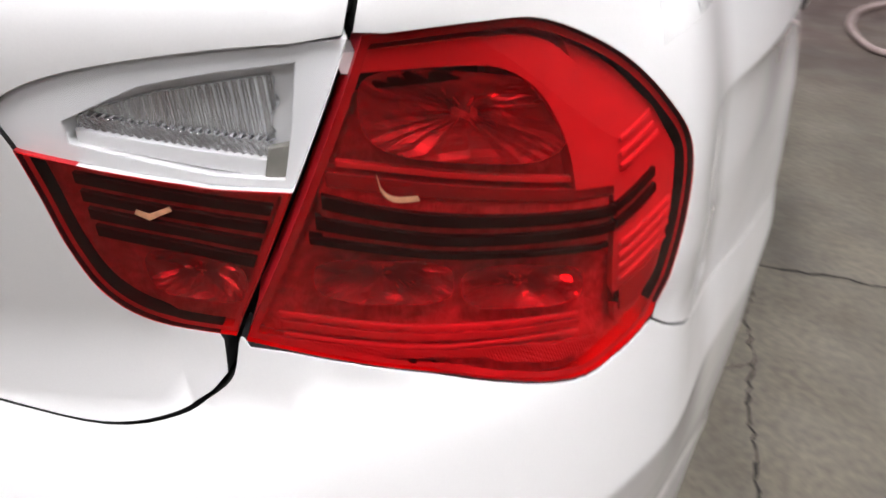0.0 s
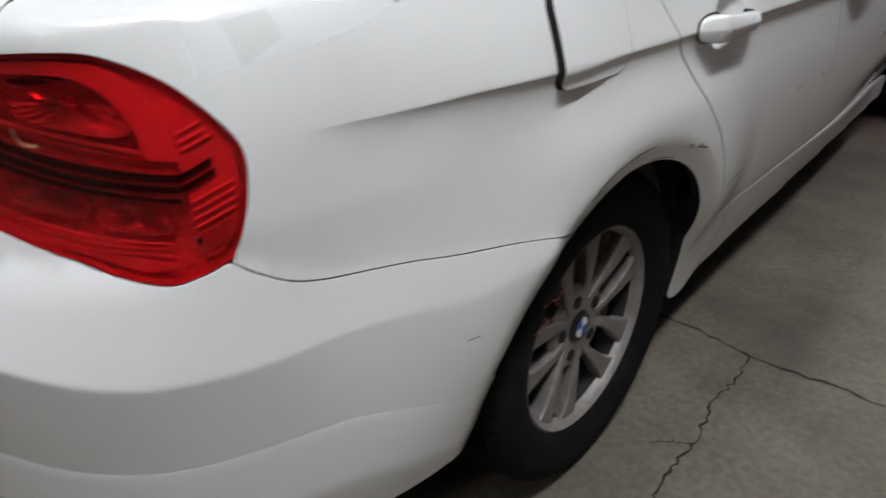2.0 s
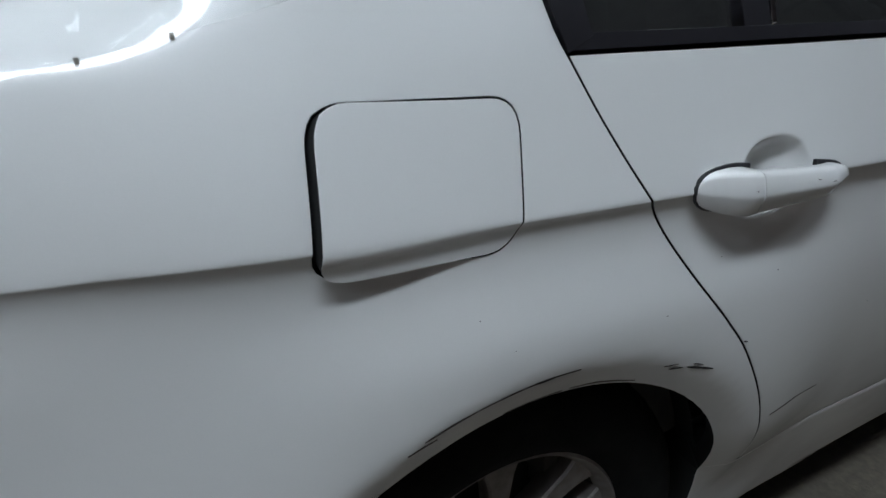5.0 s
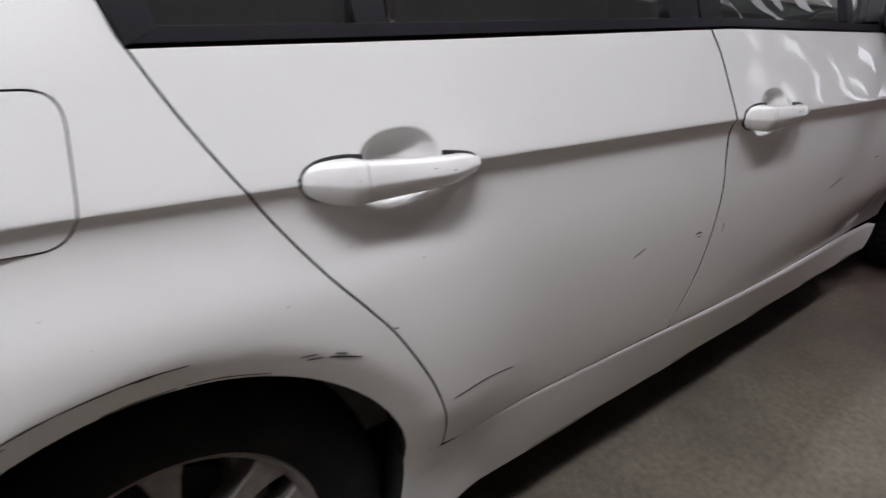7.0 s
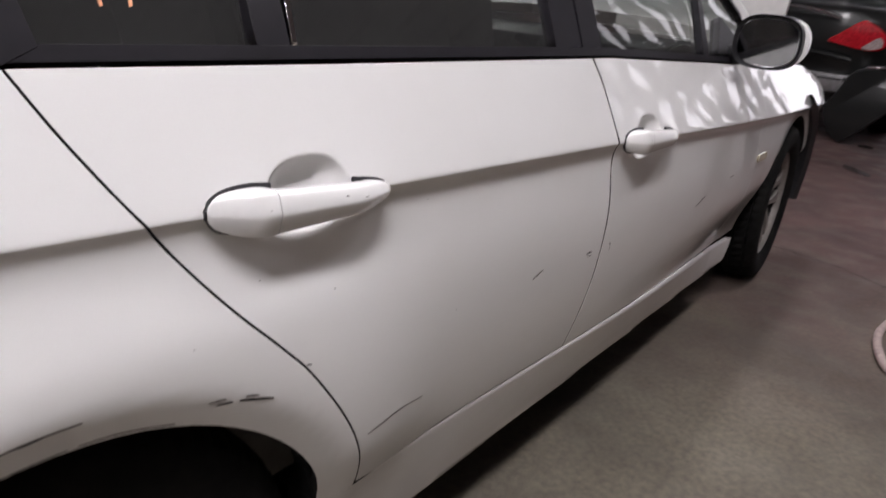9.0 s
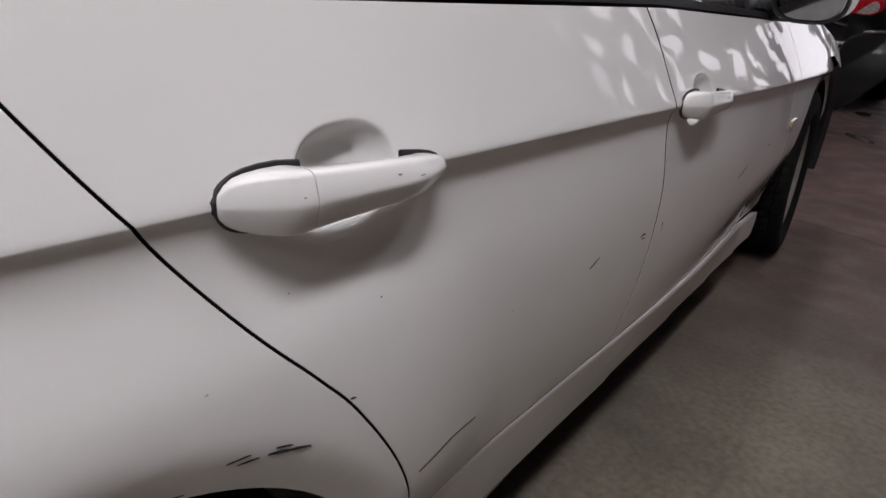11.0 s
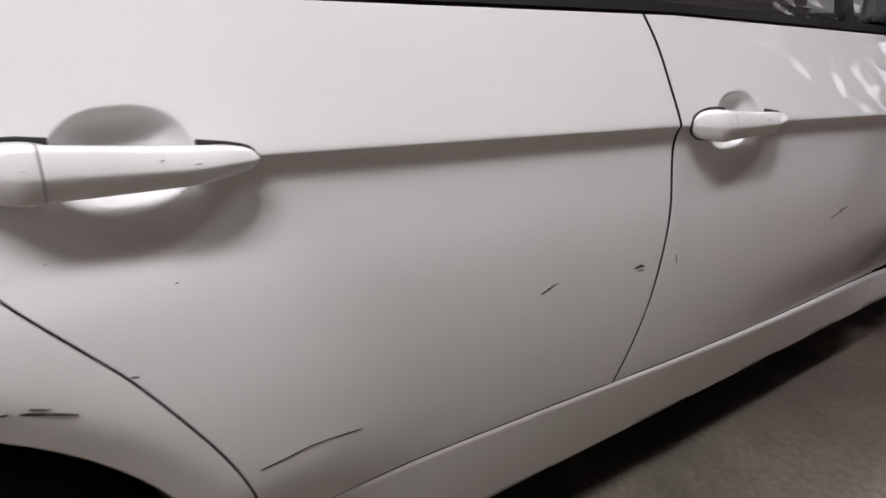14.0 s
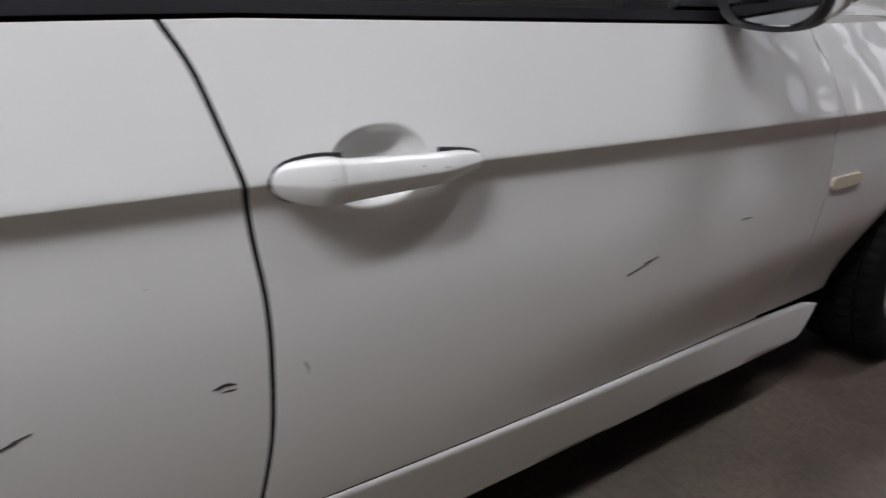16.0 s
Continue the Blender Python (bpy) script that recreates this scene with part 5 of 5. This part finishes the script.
    panel("mirror_triangle", [(1.70, belt_z(1.7) + 0.02), (2.03, belt_z(2.0) + 0.02), (1.80, belt_z(1.8) + 0.11)], M_BLACK, car, surf=glass_x, gap=0, lift=0.005, mirror=side < 0, step=0.03, label="black mirror sail")

# ---- cabin ----
def seat(x, y, w, back=0.62):
    t = thing("car_seat", (x, y, 0.30), "dark upholstered car seat", "car seat", "seats in the cabin")
    part("cushion", boxed((x - w / 2, y, 0.36), (x + w / 2, y + 0.52, 0.56), 0.05), M_LEATHER, t)
    bm = boxed((x - w / 2, y - 0.10, 0.0), (x + w / 2, y + 0.06, back), 0.05)
    bmesh.ops.transform(bm, matrix=Matrix.Translation((0, y, 0.50)) @ Matrix.Rotation(radians(14), 4, "X") @ Matrix.Translation((0, -y, 0)), verts=bm.verts)
    part("backrest", bm, M_LEATHER, t)
    bm = boxed((x - 0.12, y - 0.10, 0.0), (x + 0.12, y + 0.02, 0.17), 0.04)
    bmesh.ops.transform(bm, matrix=Matrix.Translation((0, y - 0.17, 0.50 + back * 0.98)) @ Matrix.Rotation(radians(10), 4, "X") @ Matrix.Translation((0, -y, 0)), verts=bm.verts)
    part("headrest", bm, M_LEATHER, t)
    for dx in (-0.06, 0.06):
        part("headrest_post", tube([(x + dx, y - 0.15, 0.44 + back), (x + dx, y - 0.19, 0.54 + back)], 0.006, 8), M_CHROME, t)


seat(0.38, 1.05, 0.52)
seat(-0.38, 1.05, 0.52)
seat(0.36, 0.15, 0.60, 0.50)
seat(-0.36, 0.15, 0.60, 0.50)
part("dashboard", boxed((-0.72, 1.85, 0.60), (0.72, 2.25, 0.93), 0.06), M_BLACK, car, "black dashboard")
part("parcel_shelf", boxed((-0.66, -0.42, 0.93), (0.66, 0.02, 0.96), 0.01), M_LEATHER, car, "grey parcel shelf")
part("cabin_floor", boxed((-0.78, 0.0, 0.28), (0.78, 2.3, 0.34), 0.01), M_DARK, car, "dark cabin floor")
for side in (1, -1):
    for y0, y1 in ((0.10, 1.00), (1.06, 1.98)):
        part("door_card", boxed((side * 0.74, y0, 0.40), (side * 0.79, y1, 0.95), 0.012), M_LEATHER, car, "grey inner door card")
bm = lathe([(0.0, 0.170), (0.012, 0.182), (0.0, 0.194), (-0.012, 0.182), (0.0, 0.170)], 40)
bmesh.ops.transform(bm, matrix=Matrix.Translation((-0.38, 1.72, 0.82)) @ Matrix.Rotation(radians(70), 4, "Z"), verts=bm.verts)
part("steering_wheel", bm, M_BLACK, car, "black steering wheel")

# ---- film over the trunk and rear window ----
FILM_EDGE = curve([(0.770, -0.665, 0.950), (0.824, -0.521, 0.975), (0.829, -0.434, 0.998), (0.823, -0.353, 1.013), (0.815, -0.289, 1.023), (0.792, -0.157, 1.046), (0.775, -0.08, 1.065), (0.735, -0.02, 1.14), (0.70, 0.03, 1.21), (0.64, 0.14, 1.33)], 8)


DABS = (0.285, 0.40, 0.475, 0.62, 0.67)


def film():
    """Film laid over the tail from its taped edge on the right flank to the left one, slack between the high points."""
    verts, faces = [], []
    for ob in car.children:
        if ob.name.split(".")[0] in ("quarter_panel", "roof_rail", "rear_window", "pillar_face", "window_shelf", "trunk_deck", "trunk_lid", "roof", "corner_seal"):
            n0 = len(verts)
            verts += [v.co.copy() for v in ob.data.vertices]
            faces += [tuple(n0 + k for k in p.vertices) for p in ob.data.polygons]
    tree = BVHTree.FromPolygons(verts, faces)
    nu, nv, cz = 150, 190, 0.70
    ex, ey, ez = (np.array([p[k] for p in FILM_EDGE]) for k in range(3))
    ys = np.linspace(ey[0], ey[-1], nv)
    first = np.arctan2(np.interp(ys, ey, ez) - cz, np.interp(ys, ey, ex)) - 0.004
    rad = np.zeros((nv, nu))
    ang = np.array([np.linspace(a, math.pi - a, nu) for a in first])
    for j in range(nv):
        for i in range(nu):
            w = Vector((math.cos(ang[j, i]), 0, math.sin(ang[j, i])))
            hit = tree.ray_cast(Vector((0, ys[j], cz)) + w * 2.0, -w)[0]
            rad[j, i] = (Vector((hit.x, 0, hit.z - cz))).length if hit else 0.3
    base = rad.copy()
    for _ in range(260):
        p = np.pad(rad, 1, mode="edge")
        soft = (p[:-2, 1:-1] + p[2:, 1:-1] + p[1:-1, :-2] + p[1:-1, 2:]) / 4
        soft[:, 0], soft[:, -1] = base[:, 0], base[:, -1]
        rad = np.maximum(soft, base)
    bm = bmesh.new()
    g = []
    for j in range(nv):
        row = []
        for i in range(nu):
            u, v = i / (nu - 1), j / (nv - 1)
            k = min(1.0, 10 * min(u, 1 - u))
            fold = 0.010 * (noise.noise(Vector((u * 9, v * 8, 1.3))) + 0.25) + 0.006 * noise.noise(Vector((u * 24, v * 19, 4.1)))
            crinkle = 0.009 * max(0.0, 1 - abs(noise.noise(Vector((u * 8 + v * 3, v * 7 - u * 2, 7.7)))) * 6) + 0.005 * max(0.0, 1 - abs(noise.noise(Vector((u * 15 - v * 6, v * 15 + u * 4, 2.2)))) * 6)
            sharp = 0.006 * max(0.0, 1 - abs(noise.noise(Vector((u * 5 + v * 4, v * 9 - u * 3, 3.1)))) * 22) + 0.004 * max(0.0, 1 - abs(noise.noise(Vector((u * 11 - v * 5, v * 6 + u * 7, 9.4)))) * 16)
            tuck = sum(0.0035 * math.exp(-(((v - f - 0.10 * u) / 0.0045) ** 2)) * math.exp(-u / 0.10) for f in DABS)
            r = rad[j, i] + 0.003 + max(0.0, fold + crinkle + sharp) * k + tuck
            row.append(bm.verts.new((r * math.cos(ang[j, i]), ys[j], cz + r * math.sin(ang[j, i]))))
        g.append(row)
    for ra, rb in zip(g, g[1:]):
        for i in range(nu - 1):
            bm.faces.new((ra[i], ra[i + 1], rb[i + 1], rb[i]))
    t = tagged(part("plastic_film", bm, M_FILM), "clear wrinkled plastic film taped over the rear window and trunk", "plastic film")
    t.visible_shadow = False
    for f in DABS:
        j = int(f * (nv - 1))
        c = Vector((rad[j, 0] * math.cos(ang[j, 0]), ys[j], cz + rad[j, 0] * math.sin(ang[j, 0])))
        part("tape_dab", box(bmesh.new(), c - Vector((0.001, 0.0016, 0.0014)), c + Vector((0.0030, 0.0016, 0.0030)), 0.0004), M_DABS, t, "grubby tape dab")


M_DABS = material("grubby_tape", (0.45, 0.43, 0.38), 0.4, grain=0.3, scale=200)
film()
sticker = [(-0.652, 0.995), (-0.640, 0.957), (-0.590, 0.974), (-0.60, 0.999)]
M_TAPE = clear("clear_tape", (0.965, 0.96, 0.95), 0.15, 1.45)
tape = panel("tape_patch", sticker, M_TAPE, None, gap=0, lift=0.0012, depth=0.0005, step=0.012)
tape.visible_shadow = False
tagged(tape, "clear tape patch stuck on the white quarter panel", "tape")


# ---- scrapes and chips on the paint ----
def scrape(points, width, seed, label, surf=skin, mat=M_SCRATCH):
    """A ragged streak lying on the skin."""
    rnd = random.Random(seed)
    line = curve(points, 6)
    up, dn = [], []
    for k, (s, z) in enumerate(line):
        q = k / (len(line) - 1)
        w = 0.48 * width * (0.25 + math.sin(math.pi * min(1, q * 1.05)) ** 0.7) * rnd.uniform(0.35, 1.0)
        up.append((s, z + w))
        dn.append((s, z - w))
    ob = panel("paint_scrape", up + dn[::-1], mat, car, surf=surf, gap=0, lift=0.0006, depth=0.0003, step=0.02, label=label)


SCRAPES = [
    ([(-0.152, 0.686), (-0.125, 0.6935), (-0.100, 0.6985)], 0.0013), ([(-0.100, 0.6985), (-0.06, 0.703), (-0.02, 0.7055), (0.02, 0.7035)], 0.0005), ([(-0.075, 0.7015), (-0.055, 0.7035)], 0.0011),
    ([(-0.168, 0.6760), (-0.155, 0.6795), (-0.140, 0.6825)], 0.0010), ([(-0.030, 0.7040), (-0.012, 0.7045)], 0.0010),
    ([(0.176, 0.6560), (0.195, 0.6500), (0.216, 0.6425)], 0.0017), ([(0.183, 0.6590), (0.198, 0.6540)], 0.0006), ([(0.150, 0.6600), (0.168, 0.6580)], 0.0006), ([(0.140, 0.6670), (0.160, 0.6655)], 0.0004),
    ([(0.020, 0.6745), (0.060, 0.6685), (0.110, 0.6535)], 0.0008), ([(-0.060, 0.6730), (-0.030, 0.6750), (0.010, 0.6750)], 0.0006),
    ([(0.376, 0.507), (0.405, 0.508), (0.432, 0.509), (0.455, 0.507)], 0.0010), ([(0.455, 0.507), (0.48, 0.502), (0.508, 0.496)], 0.0006),
    ([(0.780, 0.605), (0.790, 0.608), (0.797, 0.609)], 0.0018), ([(0.791, 0.610), (0.809, 0.614)], 0.0008),
    ([(0.972, 0.599), (0.983, 0.601), (0.994, 0.598)], 0.0030), ([(0.980, 0.593), (0.993, 0.592)], 0.0012),
    ([(1.580, 0.569), (1.605, 0.574), (1.625, 0.577)], 0.0012), ([(1.612, 0.580), (1.628, 0.581), (1.645, 0.584)], 0.0022),
    ([(1.070, 0.600), (1.074, 0.590), (1.074, 0.582)], 0.0018), ([(0.262, 0.664), (0.268, 0.662)], 0.0012),
    ([(-0.422, 0.567), (-0.41, 0.566), (-0.400, 0.564)], 0.0005), ([(1.85, 0.60), (1.88, 0.598)], 0.0016),
    ([(-0.245, 0.648), (-0.22, 0.640), (-0.20, 0.634)], 0.0012),
]
for i, (pts, w) in enumerate(SCRAPES):
    faint = pts[0][0] < -0.35
    scrape(pts, w, i, "faint grey scuff" if faint else "dark ragged paint scrape", mat=M_SCUFF if faint else M_SCRATCH)

M_CRAYON = material("red_crayon", (0.10, 0.022, 0.022), 0.7, grain=0.4, scale=300)
TYRE_MARKS = [[(-0.196, 0.483), (-0.175, 0.486), (-0.150, 0.478)], [(-0.160, 0.470), (-0.150, 0.490)], [(-0.150, 0.492), (-0.132, 0.474)], [(-0.222, 0.443), (-0.200, 0.450), (-0.178, 0.450)], [(-0.192, 0.462), (-0.182, 0.444)]]
# crayon marks on the rear tyre's side wall
for k, pts in enumerate(TYRE_MARKS):
    part("crayon_mark", tube([(0.8502, y, z) for y, z in pts], 0.0012, 6), M_CRAYON, car, "red crayon mark on the tyre")

# small chips and specks over the flank
rnd = random.Random(5)
for k in range(20):
    s, z = rnd.uniform(-0.10, 2.0), rnd.uniform(0.42, 0.84)
    if near_loop([(s, z)], [(0.0, 0.31), (0.01, 0.31)], 0.40)[0] or abs(s - 1.04) < 0.02 or abs(s - 2.1) < 0.02 or near_loop([(s, z)], SEAM_REAR + SEAM_REAR[::-1], 0.02)[0]:
        continue
    w = rnd.uniform(0.0004, 0.0010)
    panel("paint_chip", [(s - w * rnd.uniform(0.8, 2.0), z - w * 0.4), (s + w, z - w * rnd.uniform(0.4, 1.0)), (s + w * rnd.uniform(0.8, 2.4), z + w * 0.5), (s - w, z + w * rnd.uniform(0.4, 1.0))], M_SCUFF if rnd.random() < 0.5 else M_SCRATCH, car, gap=0, lift=0.0006, depth=0.0003, step=0.02, rim=False, label="tiny dark paint chip")

# grease-pencil strokes on the rear quarter window
for pts in ([(0.150, 1.105), (0.152, 1.045)], [(0.165, 1.100), (0.178, 1.075), (0.196, 1.105)], [(0.178, 1.075), (0.172, 1.045)], [(0.200, 1.085), (0.205, 1.062), (0.216, 1.066), (0.214, 1.088), (0.204, 1.092)],
            [(0.232, 1.105), (0.236, 1.062), (0.224, 1.062), (0.222, 1.078), (0.234, 1.080)], [(0.245, 1.102), (0.260, 1.095), (0.252, 1.082), (0.263, 1.072), (0.250, 1.062)], [(0.275, 1.105), (0.280, 1.088), (0.290, 1.10)], [(0.280, 1.088), (0.282, 1.055)]):
    pts = [(0.215 + 1.35 * (s - 0.215), 1.075 + 1.2 * (z - 1.08)) for s, z in pts]
    l = curve(pts, 4) if len(pts) > 2 else pts
    loop = [(s - 0.0016, z) for s, z in l] + [(s + 0.0016, z + 0.0008) for s, z in l[::-1]]
    panel("pencil_stroke", loop, M_MARK, car, surf=glass_x, gap=0, lift=-0.0105, depth=0.0004, step=0.02, label="orange grease pencil stroke")


# ---- what stands in front of the sedan ----
def plate(loop, y0, y1):
    """A flat piece with the outline of (x, z) points, from y0 to y1, its rear edges softened."""
    bm = bmesh.new()
    c = np.mean(loop, 0)
    rings = [[bm.verts.new((c[0] + (x - c[0]) * k, y, c[1] + (z - c[1]) * k)) for x, z in loop] for k, y in ((0.93, y0), (0.985, y0 + 0.012), (1.0, y0 + 0.03), (1.0, y1))]
    for ra, rb in zip(rings, rings[1:]):
        for i in range(len(loop)):
            bm.faces.new((ra[i], ra[(i + 1) % len(loop)], rb[(i + 1) % len(loop)], rb[i]))
    bm.faces.new(rings[0])
    bm.faces.new(rings[-1])
    return bm


def dark_car():
    """A dark saloon seen from behind, its bumper cover hanging loose."""
    t = thing("parked_car", (-0.15, 6.5, 0), "dark green-grey saloon with its rear bumper hanging loose", "car")
    prof = [(0.06, 0.36), (0.04, 0.60), (0.0, 0.80), (0.03, 0.98), (0.14, 1.06), (0.60, 1.10), (1.25, 1.40), (1.9, 1.46), (2.6, 1.38), (3.3, 1.04), (4.4, 0.88), (4.6, 0.6), (4.6, 0.36)]
    bm, rows = bmesh.new(), []
    for u in np.linspace(-1, 1, 33):
        row = []
        for y, z in curve(prof, 5):
            w = 0.88 - 0.30 * max(0.0, z - 0.98) ** 0.8
            row.append(bm.verts.new((-0.15 + u * w, 6.5 + y + 0.22 * abs(u) ** 4 * (1 if y < 2.3 else -1), z + (0.03 * (1 - u * u) if z > 0.9 else 0))))
        rows.append(row)
    for a, b in zip(rows, rows[1:]):
        for i in range(len(a) - 1):
            bm.faces.new((a[i], a[i + 1], b[i + 1], b[i]))
    for row in (rows[0], rows[-1]):
        bm.faces.new(row)
    part("body", bm, M_CARDARK, t, "dark glossy bodywork")
    M_LENS = material("dark_red_lens", (0.50, 0.012, 0.022), 0.12, coat=1.0, grain=0.35, scale=60, bump=0.4, bump_scale=90)
    M_PALE = material("pale_lens", (0.42, 0.34, 0.33), 0.15, coat=1.0, grain=0.35, scale=70, bump=0.4, bump_scale=90)
    shape = [(0.144, 0.80), (0.22, 0.868), (0.355, 0.972), (0.43, 0.965), (0.53, 0.91), (0.585, 0.845), (0.575, 0.785), (0.51, 0.75), (0.40, 0.752), (0.25, 0.775)]
    wedge = [(0.405, 0.762), (0.44, 0.805), (0.515, 0.862), (0.553, 0.835), (0.553, 0.788), (0.50, 0.762)]
    for sx in (1, -1):
        put = lambda pts: [(x if sx > 0 else -0.30 - x, z) for x, z in curve(pts, 4, True)]
        lt = part("tail_light", plate(put(shape), 6.475, 6.62), M_LENS, t, "red tail light")
        part("clear_section", plate(put(wedge), 6.468, 6.50), M_PALE, lt, "pale lens section")
        w = part("wheel", lathe([(-0.1, 0.20), (-0.11, 0.30), (-0.08, 0.33), (0.08, 0.33), (0.11, 0.30), (0.1, 0.20)], 40), M_RUBBER, t, "black tyre")
        w.matrix_world = Matrix.Translation((-0.15 + sx * 0.74, 7.55, 0.33))
    beam = part("impact_beam", boxed((-0.75, 6.46, 0.40), (0.40, 6.54, 0.545), 0.012), M_BARE, t, "bare grey impact beam")
    # No openings cut: dark plates on the beam give the shade of its slots.
    for x0, x1, z0, z1 in ((0.10, 0.135, 0.42, 0.52), (0.15, 0.33, 0.50, 0.512), (0.342, 0.372, 0.495, 0.525), (-0.10, 0.07, 0.50, 0.512)):
        part("slot", boxed((x0, 6.455, z0), (x1, 6.47, z1), 0.003), M_DARK, beam, "dark plate standing for a shaded slot")
    part("lid_finisher", tube(curve([(-0.62, 6.50, 0.975), (-0.38, 6.47, 1.035), (-0.15, 6.465, 1.045), (0.05, 6.47, 1.02), (0.195, 6.50, 0.978)], 6), 0.014, 10), M_CHROME, t, "bright lid finisher")
    part("recess_lip", tube(curve([(-0.62, 6.51, 0.675), (-0.15, 6.47, 0.70), (0.15, 6.47, 0.695), (0.36, 6.49, 0.665)], 6), 0.018, 10), M_CARDARK, t, "rounded recess lip")
    part("rear_apron", boxed((-0.95, 6.62, 0.24), (0.60, 6.9, 0.40), 0.03), M_BLACK, t, "black rear apron")
    part("bumper_corner", plate(curve([(0.40, 0.575), (0.50, 0.625), (0.66, 0.640), (0.82, 0.640), (0.84, 0.45), (0.66, 0.22), (0.50, 0.05), (0.43, 0.015), (0.33, 0.09), (0.26, 0.27), (0.34, 0.44)], 4, True), 6.41, 6.85), M_CARDARK, t, "dark hanging bumper corner")
    part("chrome_strip", tube([(0.50, 6.42, 0.633), (0.62, 6.405, 0.648), (0.82, 6.42, 0.648)], 0.014, 10), M_CHROME, t, "bright trim strip")
    part("rear_window", plate([(-0.72, 1.14), (0.42, 1.14), (0.28, 1.34), (-0.58, 1.34)], 7.14, 7.2), M_GLASS, t, "dark rear window")


dark_car()
bm = bmesh.new()
q = [[bm.verts.new((x, y, z)) for x, z in ((-1.15, 0.0), (0.01, 0.0), (0.10, 1.06), (0.20, 1.75), (0.12, 1.85), (-1.15, 1.85))] for y in (5.20, 5.24)]
for i in range(6):
    bm.faces.new((q[0][i], q[0][(i + 1) % 6], q[1][(i + 1) % 6], q[1][i]))
bm.faces.new(q[0])
bm.faces.new(q[1])
bmesh.ops.bevel(bm, geom=list(bm.edges), offset=0.008, segments=2, affect="EDGES", profile=0.5)
tagged(part("white_panel", bm, M_METALWHITE), "tall white sheet panel with a slanted edge standing on the floor", "panel")
M_PUDDLE = material("wet_patch", (0.10, 0.075, 0.072), 0.10, coat=1.0, coat_rough=0.05, bump=0.6, bump_scale=12)
for cx, cy, a, b, tilt in ((0.76, 5.42, 0.16, 0.05, -0.9), (0.64, 6.5, 0.06, 0.10, 0.2)):
    bm = bmesh.new()
    bm.faces.new([bm.verts.new((x, y, 0.002)) for x, y in ellipse(cx, cy, a * 1.0, b, 28, tilt)])
    tagged(part("wet_patch", bm, M_PUDDLE, smooth=False), "shiny wet patch on the concrete", "puddle", kind="structure")


def hose():
    pts = curve([(1.75, 3.15, 0.015), (1.42, 2.86, 0.015), (1.325, 2.58, 0.015), (1.36, 2.32, 0.015), (1.46, 2.20, 0.015), (1.75, 2.12, 0.015), (2.2, 2.3, 0.015), (2.9, 2.6, 0.015)], 10)
    t = tagged(part("air_hose", tube(pts, 0.014, 10), material("dusty_pink_hose", (0.42, 0.33, 0.31), 0.6, grain=0.2, scale=40)), "dusty pale rubber hose lying on the floor", "hose")


hose()


# ---- unseen strips and posts, added in the bay for reflections in the paint ----
# Two dark uprights added out of view to edge the reflected opening.
for x in (-1.5, 5.3):
    t = thing("reflection_post", (x, YN - 0.6, 0), "unseen dark steel post added at the bay opening for reflections", "post", "posts of the bay door")
    part("shaft", boxed((x - 0.08, YN - 0.7, 0.02), (x + 0.08, YN - 0.55, 5.5), 0.01), M_STEEL, t)
    part("base_plate", boxed((x - 0.2, YN - 0.8, 0.0), (x + 0.2, YN - 0.45, 0.02), 0.004), M_STEEL, t)


def hanging(x, w, z0, phase, sway, wave):
    """A limp strip that hangs in waves from the rail to z0."""
    bm, rows = bmesh.new(), []
    for k in range(61):
        z = mixed(5.24, z0, k / 60)
        dx = sway * math.sin(2 * math.pi * z / wave + phase) * min(1.0, (5.24 - z) / 0.6)
        y = YN - 0.29 + 0.03 * math.sin(3 * z + phase)
        rows.append([bm.verts.new((x + dx + a * w, y + b, z)) for a, b in ((0, 0), (1, 0), (1, 0.004), (0, 0.004))])
    for p, q in zip(rows, rows[1:]):
        for i in range(4):
            bm.faces.new((p[i], p[(i + 1) % 4], q[(i + 1) % 4], q[i]))
    bm.faces.new(rows[0])
    bm.faces.new(rows[-1])
    return bm


# Added out of view: the strips break the bright opening into wavy reflected bands.
curtain = thing("reflection_strips", (1.9, YN - 0.3, 5.3), "unseen hanging strips added in the bay to streak the paint's reflections", "strip curtain")
part("rail", boxed((-1.6, YN - 0.33, 5.22), (5.4, YN + 0.02, 5.30), 0.01), M_STEEL, curtain, "steel rail holding the added strips")
M_STRIPS = [material("grey_strip", (0.20, 0.17, 0.19), 0.5, grain=0.2, scale=6), material("dark_strip", (0.14, 0.12, 0.14), 0.5, grain=0.2, scale=6), material("pale_strip", (0.45, 0.42, 0.45), 0.5, grain=0.2, scale=6)]
rnd, x = random.Random(11), -1.5
while x < 5.2:
    w = rnd.uniform(0.12, 0.40)
    drop = rnd.uniform(0.0, 0.3) if rnd.random() < 0.75 else rnd.uniform(1.2, 2.2)
    part("strip", hanging(x, w, 0.05 + drop, rnd.uniform(0, 6.3), rnd.uniform(0.03, 0.10), rnd.uniform(0.8, 1.5)), rnd.choice(M_STRIPS), curtain)
    x += w + rnd.uniform(0.01, 0.11)
